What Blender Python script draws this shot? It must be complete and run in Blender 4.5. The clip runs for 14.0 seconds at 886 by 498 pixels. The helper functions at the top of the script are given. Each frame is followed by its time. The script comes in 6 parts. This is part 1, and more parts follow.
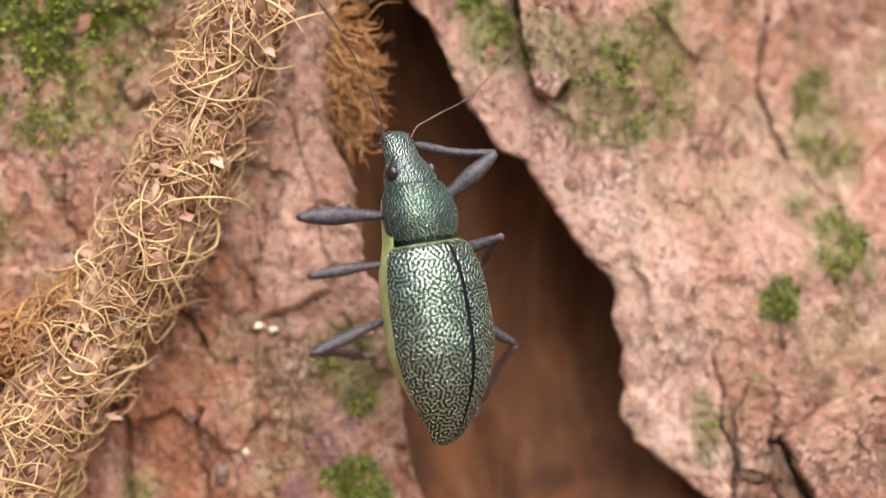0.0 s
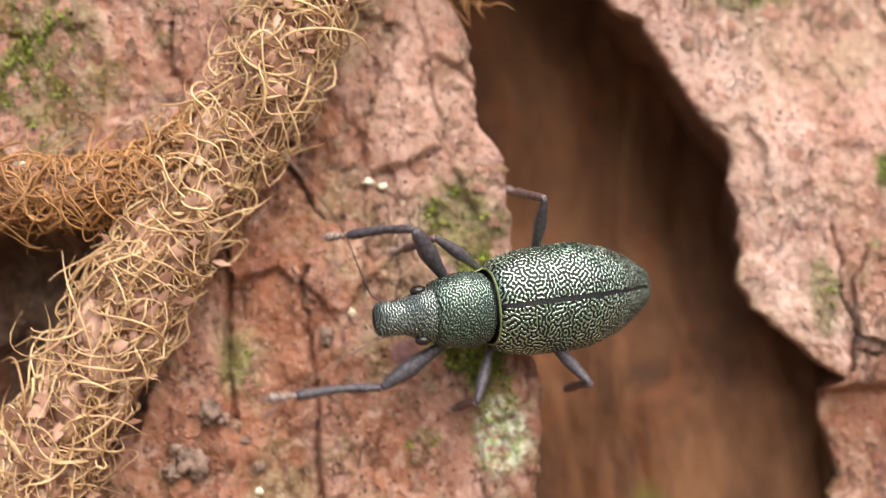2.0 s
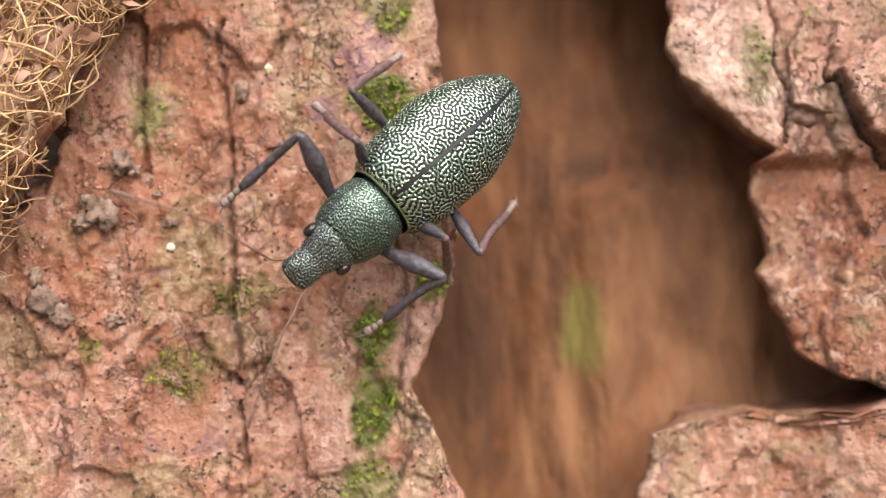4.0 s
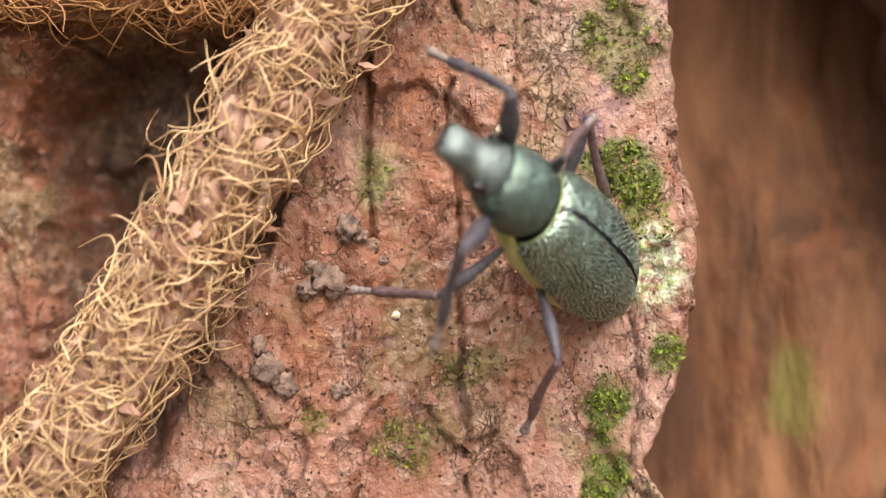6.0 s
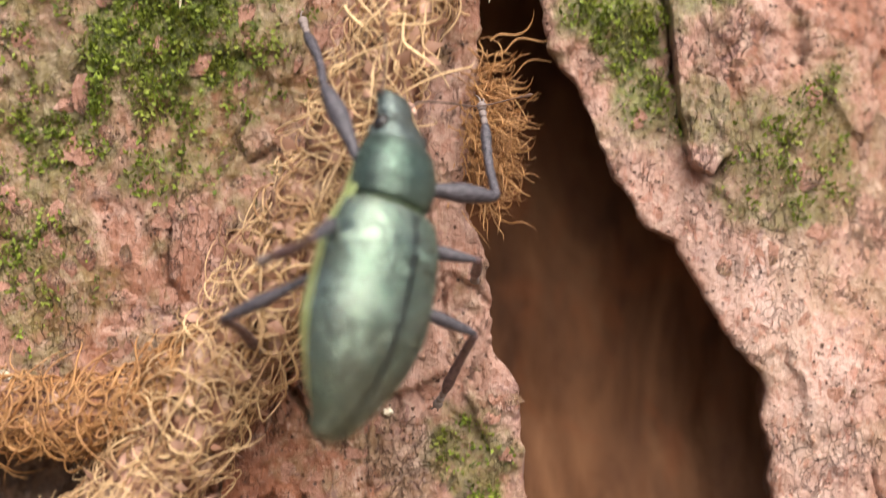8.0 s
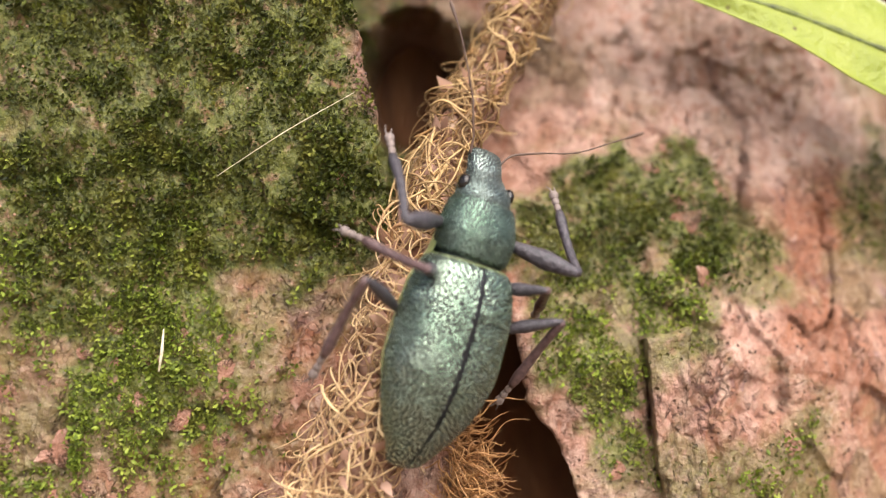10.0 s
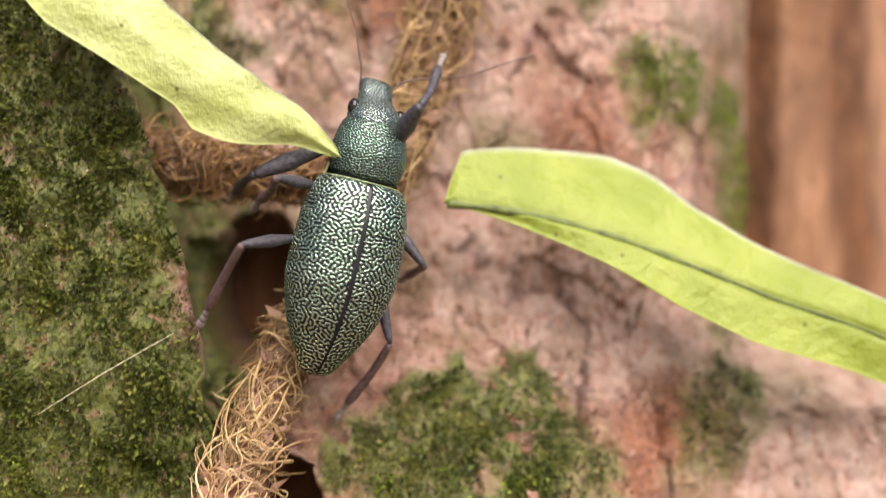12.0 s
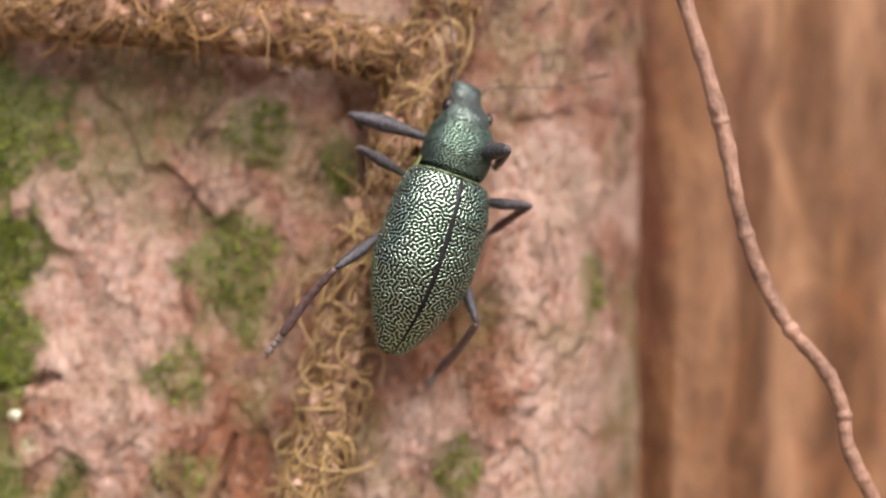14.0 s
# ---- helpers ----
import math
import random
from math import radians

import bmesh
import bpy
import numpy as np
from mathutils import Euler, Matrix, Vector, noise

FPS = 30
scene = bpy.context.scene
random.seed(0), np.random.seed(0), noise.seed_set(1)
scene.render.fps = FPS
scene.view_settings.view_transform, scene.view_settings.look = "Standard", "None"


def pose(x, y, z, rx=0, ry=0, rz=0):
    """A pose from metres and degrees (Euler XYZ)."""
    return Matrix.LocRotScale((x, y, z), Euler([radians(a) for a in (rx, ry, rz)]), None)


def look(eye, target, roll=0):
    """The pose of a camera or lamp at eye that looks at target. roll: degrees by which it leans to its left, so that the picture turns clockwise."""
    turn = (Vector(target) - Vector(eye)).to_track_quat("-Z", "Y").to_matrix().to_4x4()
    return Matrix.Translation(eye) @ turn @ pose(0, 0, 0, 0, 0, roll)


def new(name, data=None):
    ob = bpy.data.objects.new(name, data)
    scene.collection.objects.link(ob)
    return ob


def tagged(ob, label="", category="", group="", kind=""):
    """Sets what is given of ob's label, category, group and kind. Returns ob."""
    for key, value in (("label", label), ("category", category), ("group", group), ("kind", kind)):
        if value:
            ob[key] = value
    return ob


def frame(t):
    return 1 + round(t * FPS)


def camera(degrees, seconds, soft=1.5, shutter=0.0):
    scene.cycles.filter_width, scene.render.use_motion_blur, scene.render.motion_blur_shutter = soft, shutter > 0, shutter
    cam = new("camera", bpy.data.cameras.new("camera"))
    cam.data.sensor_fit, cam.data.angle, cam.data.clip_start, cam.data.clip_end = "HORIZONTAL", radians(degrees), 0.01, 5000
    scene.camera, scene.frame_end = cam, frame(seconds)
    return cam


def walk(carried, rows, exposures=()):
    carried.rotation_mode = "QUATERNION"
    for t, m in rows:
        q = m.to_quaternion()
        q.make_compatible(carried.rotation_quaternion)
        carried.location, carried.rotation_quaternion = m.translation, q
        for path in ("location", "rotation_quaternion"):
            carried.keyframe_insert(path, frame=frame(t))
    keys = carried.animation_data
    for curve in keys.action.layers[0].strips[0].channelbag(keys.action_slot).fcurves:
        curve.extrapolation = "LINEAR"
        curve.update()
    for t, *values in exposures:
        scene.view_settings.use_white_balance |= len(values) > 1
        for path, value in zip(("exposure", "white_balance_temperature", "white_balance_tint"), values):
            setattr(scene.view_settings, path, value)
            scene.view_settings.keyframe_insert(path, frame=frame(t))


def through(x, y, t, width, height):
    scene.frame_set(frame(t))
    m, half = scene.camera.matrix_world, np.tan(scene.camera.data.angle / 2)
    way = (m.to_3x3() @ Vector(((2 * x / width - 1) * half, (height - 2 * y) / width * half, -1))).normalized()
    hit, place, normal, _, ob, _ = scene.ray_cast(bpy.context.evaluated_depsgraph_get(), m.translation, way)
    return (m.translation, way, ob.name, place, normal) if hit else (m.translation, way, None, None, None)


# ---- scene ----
cam = camera(44, 14.0, soft=1.1, shutter=0.3)
cam.data.dof.use_dof = True
cam.data.dof.focus_distance = 0.0507
cam.data.dof.aperture_fstop = 23.0
walk(cam, [
    (0.0, look((0.00629, -0.05713, 0.00547), (0.00667, 0.00000, 0.00402), -2.39)),
    (0.5, look((0.00480, -0.05596, 0.00352), (0.00573, 0.00000, 0.00284), -2.02)),
    (1.0, look((0.00079, -0.05565, -0.00012), (0.00247, 0.00000, 0.00165), -1.68)),
    (1.5, look((-0.00278, -0.05536, -0.00151), (-0.00079, 0.00000, 0.00016), -1.85)),
    (2.0, look((-0.00134, -0.05531, -0.00546), (0.00057, 0.00000, -0.00313), -1.68)),
    (2.5, look((0.00331, -0.05462, -0.01070), (0.00528, 0.00000, -0.00820), -1.06)),
    (2.7, look((0.00431, -0.05472, -0.01317), (0.00721, 0.00000, -0.01076), -1.60)),
    (4.8, look((0.00180, -0.05290, -0.01710), (0.00116, 0.00000, -0.01564), -0.13)),
    (5.0, look((0.00032, -0.05281, -0.01641), (-0.00040, 0.00000, -0.01497), -0.16)),
    (5.5, look((-0.00505, -0.05283, -0.01457), (-0.00566, 0.00000, -0.01352), 0.30)),
    (6.0, look((-0.00644, -0.05175, -0.01248), (-0.00675, 0.00000, -0.01185), 0.26)),
    (6.5, look((-0.00399, -0.05111, -0.00974), (-0.00428, 0.00000, -0.00969), 0.03)),
    (7.0, look((-0.00316, -0.05098, -0.00625), (-0.00283, 0.00000, -0.00577), 0.15)),
    (7.5, look((-0.00075, -0.05110, -0.00027), (-0.00084, 0.00000, 0.00105), 0.14)),
    (8.0, look((0.00013, -0.05183, 0.00663), (0.00013, 0.00000, 0.00789), 0.64)),
    (8.5, look((0.00009, -0.05237, 0.01224), (0.00019, 0.00000, 0.01370), 1.02)),
    (8.7, look((-0.00005, -0.05253, 0.01430), (-0.00002, 0.00000, 0.01591), 0.89)),
    (10.8, look((0.00446, -0.05204, 0.02578), (0.00398, 0.00000, 0.02627), 0.81)),
    (11.0, look((0.00574, -0.05198, 0.02574), (0.00558, 0.00000, 0.02781), 0.40)),
    (11.5, look((0.00898, -0.05252, 0.03040), (0.00891, 0.00000, 0.03231), 0.70)),
    (12.0, look((0.00902, -0.05289, 0.03366), (0.00917, 0.00000, 0.03604), 0.71)),
    (12.5, look((0.00745, -0.05288, 0.04067), (0.00848, 0.00000, 0.04088), 1.34)),
    (13.0, look((0.00923, -0.05257, 0.04639), (0.00939, 0.00000, 0.04711), 1.94)),
    (13.5, look((0.01293, -0.05219, 0.05487), (0.01275, 0.00000, 0.05550), 1.54)),
    (14.0, look((0.01654, -0.05227, 0.06332), (0.01637, 0.00000, 0.06386), 0.67)),
], exposures=[(0.0, 0.42), (1.5, 0.45), (2.5, 0.60), (5.0, 0.67), (6.5, 0.58), (8.0, 0.48), (11.0, 0.62), (12.5, 0.42), (13.5, 0.32), (14.0, 0.20)])

# ---- light: bright overcast forest light with a wide soft sun ----
world = bpy.data.worlds.new("world")
scene.world = world
world.use_nodes = True
sky = world.node_tree.nodes.new("ShaderNodeTexSky")
sky.sky_type = "NISHITA"
sky.sun_disc = False
sky.sun_elevation, sky.sun_rotation = radians(48), radians(161)
sky.air_density, sky.dust_density = 1.0, 4.0
background = world.node_tree.nodes["Background"]
background.inputs["Strength"].default_value = 0.125
world.node_tree.links.new(sky.outputs[0], background.inputs["Color"])
lamp = bpy.data.lights.new("sun", "SUN")
lamp.energy, lamp.angle, lamp.color = 4.7, radians(75), (1.0, 0.95, 0.87)
sun = new("sun", lamp)
sun.matrix_world = look((0.22, -0.66, 0.78), (0, 0, 0))

MM = 0.001


# ---- materials ----
class Nodes:
    """Short hand for building one node material."""

    def __init__(self, name):
        self.material = bpy.data.materials.new(name)
        self.material.use_nodes = True
        self.tree = self.material.node_tree
        self.shader = self.tree.nodes["Principled BSDF"]
        coords = self.node("ShaderNodeTexCoord")
        scale = self.node("ShaderNodeVectorMath")
        scale.operation = "SCALE"
        self.join(coords.outputs["Object"], scale.inputs[0])
        scale.inputs["Scale"].default_value = 1000.0
        self.mm = scale.outputs[0]

    def node(self, kind):
        return self.tree.nodes.new(kind)

    def join(self, a, b):
        self.tree.links.new(a, b)

    def stretch(self, x, y, z):
        n = self.node("ShaderNodeVectorMath")
        n.operation = "MULTIPLY"
        self.join(self.mm, n.inputs[0])
        n.inputs[1].default_value = (x, y, z)
        return n.outputs[0]

    def noise(self, scale, detail=4.0, rough=0.6, vector=None, distortion=0.0):
        n = self.node("ShaderNodeTexNoise")
        n.inputs["Scale"].default_value = scale
        n.inputs["Detail"].default_value = detail
        n.inputs["Roughness"].default_value = rough
        n.inputs["Distortion"].default_value = distortion
        self.join(vector or self.mm, n.inputs["Vector"])
        return n.outputs["Fac"]

    def cells(self, scale, feature="F1", vector=None):
        n = self.node("ShaderNodeTexVoronoi")
        n.feature = feature
        n.inputs["Scale"].default_value = scale
        self.join(vector or self.mm, n.inputs["Vector"])
        return n.outputs["Distance"]

    def flakes(self, scale, bend, vector=None):
        """Ragged cells: a random value for each, and the nearness to its edge."""
        warp = self.node("ShaderNodeTexNoise")
        warp.inputs["Scale"].default_value, warp.inputs["Detail"].default_value = scale * 1.6, 5.0
        self.join(self.mm, warp.inputs["Vector"])
        push = self.node("ShaderNodeVectorMath")
        push.operation = "MULTIPLY_ADD"
        self.join(warp.outputs["Color"], push.inputs[0])
        push.inputs[1].default_value = (bend, bend, bend)
        self.join(vector or self.mm, push.inputs[2])
        cell, edge = self.node("ShaderNodeTexVoronoi"), self.node("ShaderNodeTexVoronoi")
        edge.feature = "DISTANCE_TO_EDGE"
        for n in (cell, edge):
            n.inputs["Scale"].default_value = scale
            self.join(push.outputs[0], n.inputs["Vector"])
        split = self.node("ShaderNodeSeparateColor")
        self.join(cell.outputs["Color"], split.inputs[0])
        return split.outputs[0], edge.outputs["Distance"]

    def attribute(self, name):
        n = self.node("ShaderNodeAttribute")
        n.attribute_name = name
        return n.outputs["Fac"]

    def island(self):
        return self.node("ShaderNodeNewGeometry").outputs["Random Per Island"]

    def ramp(self, fac, lo, hi, a=0.0, b=1.0):
        n = self.node("ShaderNodeMapRange")
        n.inputs["From Min"].default_value, n.inputs["From Max"].default_value = lo, hi
        n.inputs["To Min"].default_value, n.inputs["To Max"].default_value = a, b
        self.join(fac, n.inputs["Value"])
        return n.outputs["Result"]

    def math(self, kind, a, b=0.5):
        n = self.node("ShaderNodeMath")
        n.operation = kind
        for k, v in enumerate((a, b)):
            if isinstance(v, (int, float)):
                n.inputs[k].default_value = v
            else:
                self.join(v, n.inputs[k])
        return n.outputs[0]

    def mix(self, fac, a, b):
        n = self.node("ShaderNodeMix")
        n.data_type = "RGBA"
        for socket, v in ((n.inputs["Factor"], fac), (n.inputs[6], a), (n.inputs[7], b)):
            if isinstance(v, (int, float)):
                socket.default_value = v
            elif isinstance(v, tuple):
                socket.default_value = (*v, 1.0)
            else:
                self.join(v, socket)
        return n.outputs[2]

    def bump(self, height, distance, strength=1.0):
        n = self.node("ShaderNodeBump")
        n.inputs["Distance"].default_value = distance * MM
        n.inputs["Strength"].default_value = strength
        self.join(height, n.inputs["Height"])
        self.join(n.outputs[0], self.shader.inputs["Normal"])

    def finish(self, colour, rough=0.7, metal=0.0, specular=0.5):
        for key, v in (("Base Color", colour), ("Roughness", rough), ("Metallic", metal)):
            if isinstance(v, (int, float)):
                self.shader.inputs[key].default_value = v
            elif isinstance(v, tuple):
                self.shader.inputs[key].default_value = (*v, 1.0)
            else:
                self.join(v, self.shader.inputs[key])
        self.shader.inputs["Specular IOR Level"].default_value = specular
        return self.material


def bark_material():
    m = Nodes("bark")
    fine = m.noise(2.4, 4, 0.6, None, 0.4)
    grit = m.noise(7.0, 3, 0.6)
    mid = m.noise(0.75, 5, 0.6, None, 0.5)
    broad = m.noise(0.16, 3, 0.5, m.stretch(1.0, 1.0, 0.6), 0.6)
    streak = m.noise(0.5, 4, 0.6, m.stretch(1.5, 1.5, 0.28), 0.5)
    # wide zones: rose, orange-red and tan
    colour = m.mix(m.ramp(mid, 0.34, 0.66), (0.276, 0.12, 0.0746), (0.388, 0.202, 0.146))
    colour = m.mix(m.math("MULTIPLY", m.ramp(broad, 0.50, 0.62), 0.75), colour, m.mix(m.ramp(mid, 0.35, 0.65), (0.218, 0.0731, 0.031), (0.329, 0.137, 0.0686)))
    colour = m.mix(m.math("MULTIPLY", m.ramp(broad, 0.46, 0.36), 0.65), colour, m.mix(m.ramp(mid, 0.35, 0.65), (0.235, 0.132, 0.108), (0.388, 0.24, 0.199)))
    colour = m.mix(m.math("MULTIPLY", m.ramp(streak, 0.52, 0.64), 0.6), colour, (0.212, 0.0731, 0.0328))
    # thin scales with their own tone and a dark lip here and there
    tone, edge = m.flakes(0.62, 1.5, m.stretch(1.25, 1.0, 0.75))
    tone_2, edge_2 = m.flakes(1.7, 0.6, m.stretch(1.15, 1.0, 0.8))
    scaly = m.ramp(m.noise(0.30, 4, 0.6), 0.50, 0.60)
    colour = m.mix(m.math("MULTIPLY", m.ramp(tone, 0.55, 0.9), 0.5), colour, m.mix(m.ramp(fine, 0.35, 0.65), (0.388, 0.21, 0.155), (0.47, 0.293, 0.232)))
    colour = m.mix(m.math("MULTIPLY", m.ramp(tone, 0.34, 0.1), 0.5), colour, (0.223, 0.0819, 0.0417))
    colour = m.mix(m.math("MULTIPLY", m.ramp(tone_2, 0.75, 0.95), 0.45), colour, (0.47, 0.31, 0.25))
    colour = m.mix(m.math("MULTIPLY", m.ramp(tone_2, 0.22, 0.05), 0.4), colour, (0.176, 0.0673, 0.0388))
    red, pale = m.attribute("red"), m.attribute("pale")
    calm = m.ramp(pale, 0.0, 1.0, 1.0, 0.4)
    colour = m.mix(m.math("MULTIPLY", red, m.ramp(streak, 0.25, 0.6, 0.6, 0.95)), colour, m.mix(m.ramp(mid, 0.35, 0.65), (0.159, 0.0457, 0.0179), (0.288, 0.102, 0.0448)))
    blotch = m.noise(1.5, 5, 0.65, m.stretch(1.3, 1.3, 0.85), 0.8)
    colour = m.mix(m.math("MULTIPLY", pale, m.ramp(tone, 0.1, 0.5, 0.7, 0.97)), colour, m.mix(m.ramp(blotch, 0.40, 0.47), (0.376, 0.176, 0.128), m.mix(m.ramp(mid, 0.3, 0.7), (0.47, 0.287, 0.232), (0.541, 0.386, 0.334))))
    # soft mottling and vertical grain
    colour = m.mix(m.math("MULTIPLY", m.ramp(fine, 0.54, 0.68), 0.35), colour, (0.447, 0.275, 0.208))
    colour = m.mix(m.math("MULTIPLY", m.ramp(fine, 0.44, 0.32), m.math("MULTIPLY", calm, 0.45)), colour, (0.141, 0.0539, 0.0298))
    grain = m.noise(1.0, 5, 0.65, m.stretch(4.0, 4.0, 0.7), 0.6)
    colour = m.mix(m.math("MULTIPLY", m.ramp(grain, 0.42, 0.34), m.math("MULTIPLY", calm, 0.35)), colour, (0.118, 0.0439, 0.0239))
    colour = m.mix(m.math("MULTIPLY", m.ramp(grit, 0.40, 0.33), m.math("MULTIPLY", calm, 0.35)), colour, (0.0764, 0.0293, 0.0179))
    # crusts of grey-olive algae
    olive = m.ramp(m.noise(0.20, 5, 0.65, None, 0.4), 0.50, 0.60)
    colour = m.mix(m.math("MULTIPLY", olive, m.math("MULTIPLY", calm, 0.6)), colour, m.mix(m.ramp(fine, 0.4, 0.6), (0.141, 0.0968, 0.0358), (0.294, 0.228, 0.131)))
    # grime in upright bands, and small violet-brown scars
    grime = m.noise(0.32, 5, 0.65, m.stretch(1.0, 1.0, 0.45), 0.9)
    colour = m.mix(m.math("MULTIPLY", m.ramp(grime, 0.53, 0.63), m.math("MULTIPLY", calm, 0.5)), colour, m.mix(m.ramp(fine, 0.4, 0.6), (0.105, 0.052, 0.034), (0.24, 0.135, 0.09)))
    scar = m.noise(0.42, 5, 0.7, None, 1.0)
    colour = m.mix(m.math("MULTIPLY", m.ramp(scar, 0.60, 0.625), m.math("MULTIPLY", calm, 0.55)), colour, (0.155, 0.075, 0.078))
    dust = m.noise(0.55, 5, 0.7, None, 0.8)
    colour = m.mix(m.math("MULTIPLY", m.ramp(dust, 0.57, 0.64), 0.4), colour, (0.56, 0.40, 0.32))
    # pin-prick pits and short dark crevices
    pit = m.math("MULTIPLY", m.ramp(m.cells(1.9), 0.19, 0.11), m.ramp(m.noise(0.5, 2), 0.40, 0.50))
    crevice = m.ramp(m.math("ABSOLUTE", m.math("SUBTRACT", m.noise(0.7, 5, 0.6, m.stretch(1.3, 1.0, 0.6), 0.8), 0.5)), 0.013, 0.004)
    crevice = m.math("MULTIPLY", crevice, m.ramp(m.noise(0.6, 3), 0.54, 0.62))
    lip = m.math("MULTIPLY", m.math("MAXIMUM", m.ramp(edge_2, 0.05, 0.012), m.ramp(edge, 0.045, 0.01)), m.math("MULTIPLY", scaly, m.ramp(mid, 0.42, 0.58, 0.15, 0.8)))
    gaps = m.math("MAXIMUM", m.math("MAXIMUM", pit, crevice), lip)
    colour = m.mix(m.math("MULTIPLY", gaps, m.math("MULTIPLY", calm, 0.9)), colour, (0.075, 0.028, 0.018))
    colour = m.mix(m.math("MULTIPLY", m.math("MULTIPLY", m.attribute("stain"), 0.9), m.ramp(mid, 0.42, 0.47)), colour, (0.20, 0.095, 0.105))
    colour = m.mix(m.math("MULTIPLY", m.attribute("film"), m.ramp(m.noise(1.3, 6, 0.75), 0.30, 0.48)), colour,
                   m.mix(m.ramp(m.noise(3.0, 5, 0.7), 0.35, 0.65), (0.036, 0.046, 0.007), (0.165, 0.170, 0.034)))
    colour = m.mix(m.math("MULTIPLY", m.attribute("lichen"), m.ramp(m.noise(2.6, 5, 0.7), 0.43, 0.52)), colour, m.mix(m.ramp(m.noise(2.0, 5, 0.7), 0.42, 0.56), (0.30, 0.36, 0.13), (0.66, 0.68, 0.54)))
    # the dark field browns the cracks and paints shade into the hollows
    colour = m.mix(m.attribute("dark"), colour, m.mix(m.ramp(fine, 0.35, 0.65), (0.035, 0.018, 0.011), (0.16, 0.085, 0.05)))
    height = m.math("ADD", m.math("MULTIPLY", fine, 0.30), m.math("ADD", m.math("MULTIPLY", grit, 0.10), m.math("MULTIPLY", grain, 0.10)))
    height = m.math("ADD", height, m.math("ADD", m.math("MULTIPLY", tone_2, 0.16), m.math("MULTIPLY", tone, 0.22)))
    height = m.math("SUBTRACT", height, m.math("MULTIPLY", gaps, 0.45))
    m.bump(height, 0.8, 0.9)
    return m.finish(colour, m.ramp(fine, 0.3, 0.7, 0.58, 0.36), 0.0, 0.5)


def wood_material():
    m = Nodes("inner_wood")
    grain = m.noise(0.35, 5, 0.6, m.stretch(1.0, 1.0, 0.22), 0.8)
    broad = m.noise(0.16, 4, 0.6, m.stretch(1.0, 1.0, 0.45), 1.0)
    blot = m.noise(0.30, 4, 0.6, m.stretch(1.0, 1.0, 0.7), 0.6)
    colour = m.mix(m.ramp(grain, 0.32, 0.68), (0.082, 0.032, 0.014), (0.165, 0.072, 0.031))
    colour = m.mix(m.math("MULTIPLY", m.ramp(broad, 0.48, 0.66), 0.7), colour, (0.27, 0.130, 0.062))
    colour = m.mix(m.math("MULTIPLY", m.ramp(broad, 0.46, 0.34), 0.7), colour, (0.055, 0.023, 0.012))
    colour = m.mix(m.math("MULTIPLY", m.ramp(blot, 0.54, 0.66), 0.5), colour, (0.20, 0.068, 0.025))
    colour = m.mix(m.math("MULTIPLY", m.attribute("pale"), m.ramp(broad, 0.3, 0.6, 0.35, 0.95)), colour, (0.52, 0.29, 0.18))
    colour = m.mix(m.math("MULTIPLY", m.attribute("film"), 0.55), colour, (0.14, 0.15, 0.03))
    colour = m.mix(m.math("MULTIPLY", m.attribute("dark"), m.ramp(grain, 0.3, 0.6, 0.9, 0.5)), colour, (0.085, 0.026, 0.012))
    m.bump(m.noise(0.9, 4, 0.6, m.stretch(1.0, 1.0, 0.3)), 0.6)
    return m.finish(colour, 0.75, 0.0, 0.3)


def fibre_material(name, dark, light):
    m = Nodes(name)
    colour = m.mix(m.island(), dark, light)
    colour = m.mix(m.math("MULTIPLY", m.ramp(m.noise(0.5, 3), 0.4, 0.7), 0.55), colour, tuple(0.6 * v for v in dark))
    colour = m.mix(m.math("MULTIPLY", m.ramp(m.noise(0.9, 2), 0.5, 0.68), 0.6), colour, light)
    return m.finish(colour, 0.5, 0.0, 0.4)


def root_material():
    m = Nodes("root_bark")
    scales = m.cells(0.75, vector=m.stretch(1.0, 1.0, 0.6))
    colour = m.mix(m.ramp(scales, 0.1, 0.6), (0.74, 0.45, 0.35), (0.20, 0.085, 0.05))
    colour = m.mix(m.math("MULTIPLY", m.ramp(m.noise(1.2, 5), 0.5, 0.66), 0.7), colour, (0.70, 0.50, 0.36))
    m.bump(m.math("SUBTRACT", 1.0, scales), 1.6)
    return m.finish(colour, 0.65)


def moss_material(name, low, high):
    m = Nodes(name)
    colour = m.mix(m.island(), low, high)
    colour = m.mix(m.math("MULTIPLY", m.ramp(m.noise(0.6, 3), 0.5, 0.65), 0.45), colour, (0.27, 0.25, 0.05))
    m.shader.inputs["Subsurface Weight"].default_value = 0.0
    return m.finish(colour, 0.6, 0.0, 0.3)


def shell_material(name, dark, light, tone):
    """Raised metallic scales in a maze over a dark ground."""
    m = Nodes(name)
    scales = m.ramp(m.math("ADD", m.attribute("maze"), m.math("MULTIPLY", m.math("SUBTRACT", m.noise(9.0, 2), 0.5), 0.5)), 0.08, 0.40)
    broad = m.noise(0.35, 3)
    colour = m.mix(scales, dark, m.mix(m.ramp(broad, 0.35, 0.65), light, tone))
    m.bump(m.math("ADD", scales, m.math("MULTIPLY", m.noise(14.0, 2), 0.4)), 0.02, 0.6)
    return m.finish(colour, m.ramp(scales, 0.0, 1.0, 0.40, 0.27), m.ramp(scales, 0.0, 1.0, 0.2, 0.92), 0.5)


def plain_material(name, a, b, scale, rough, metal=0.0, bump=0.0, specular=0.5):
    m = Nodes(name)
    n = m.noise(scale, 5, 0.65)
    if bump:
        m.bump(n, bump)
    return m.finish(m.mix(m.ramp(n, 0.3, 0.7), a, b), rough, metal, specular)


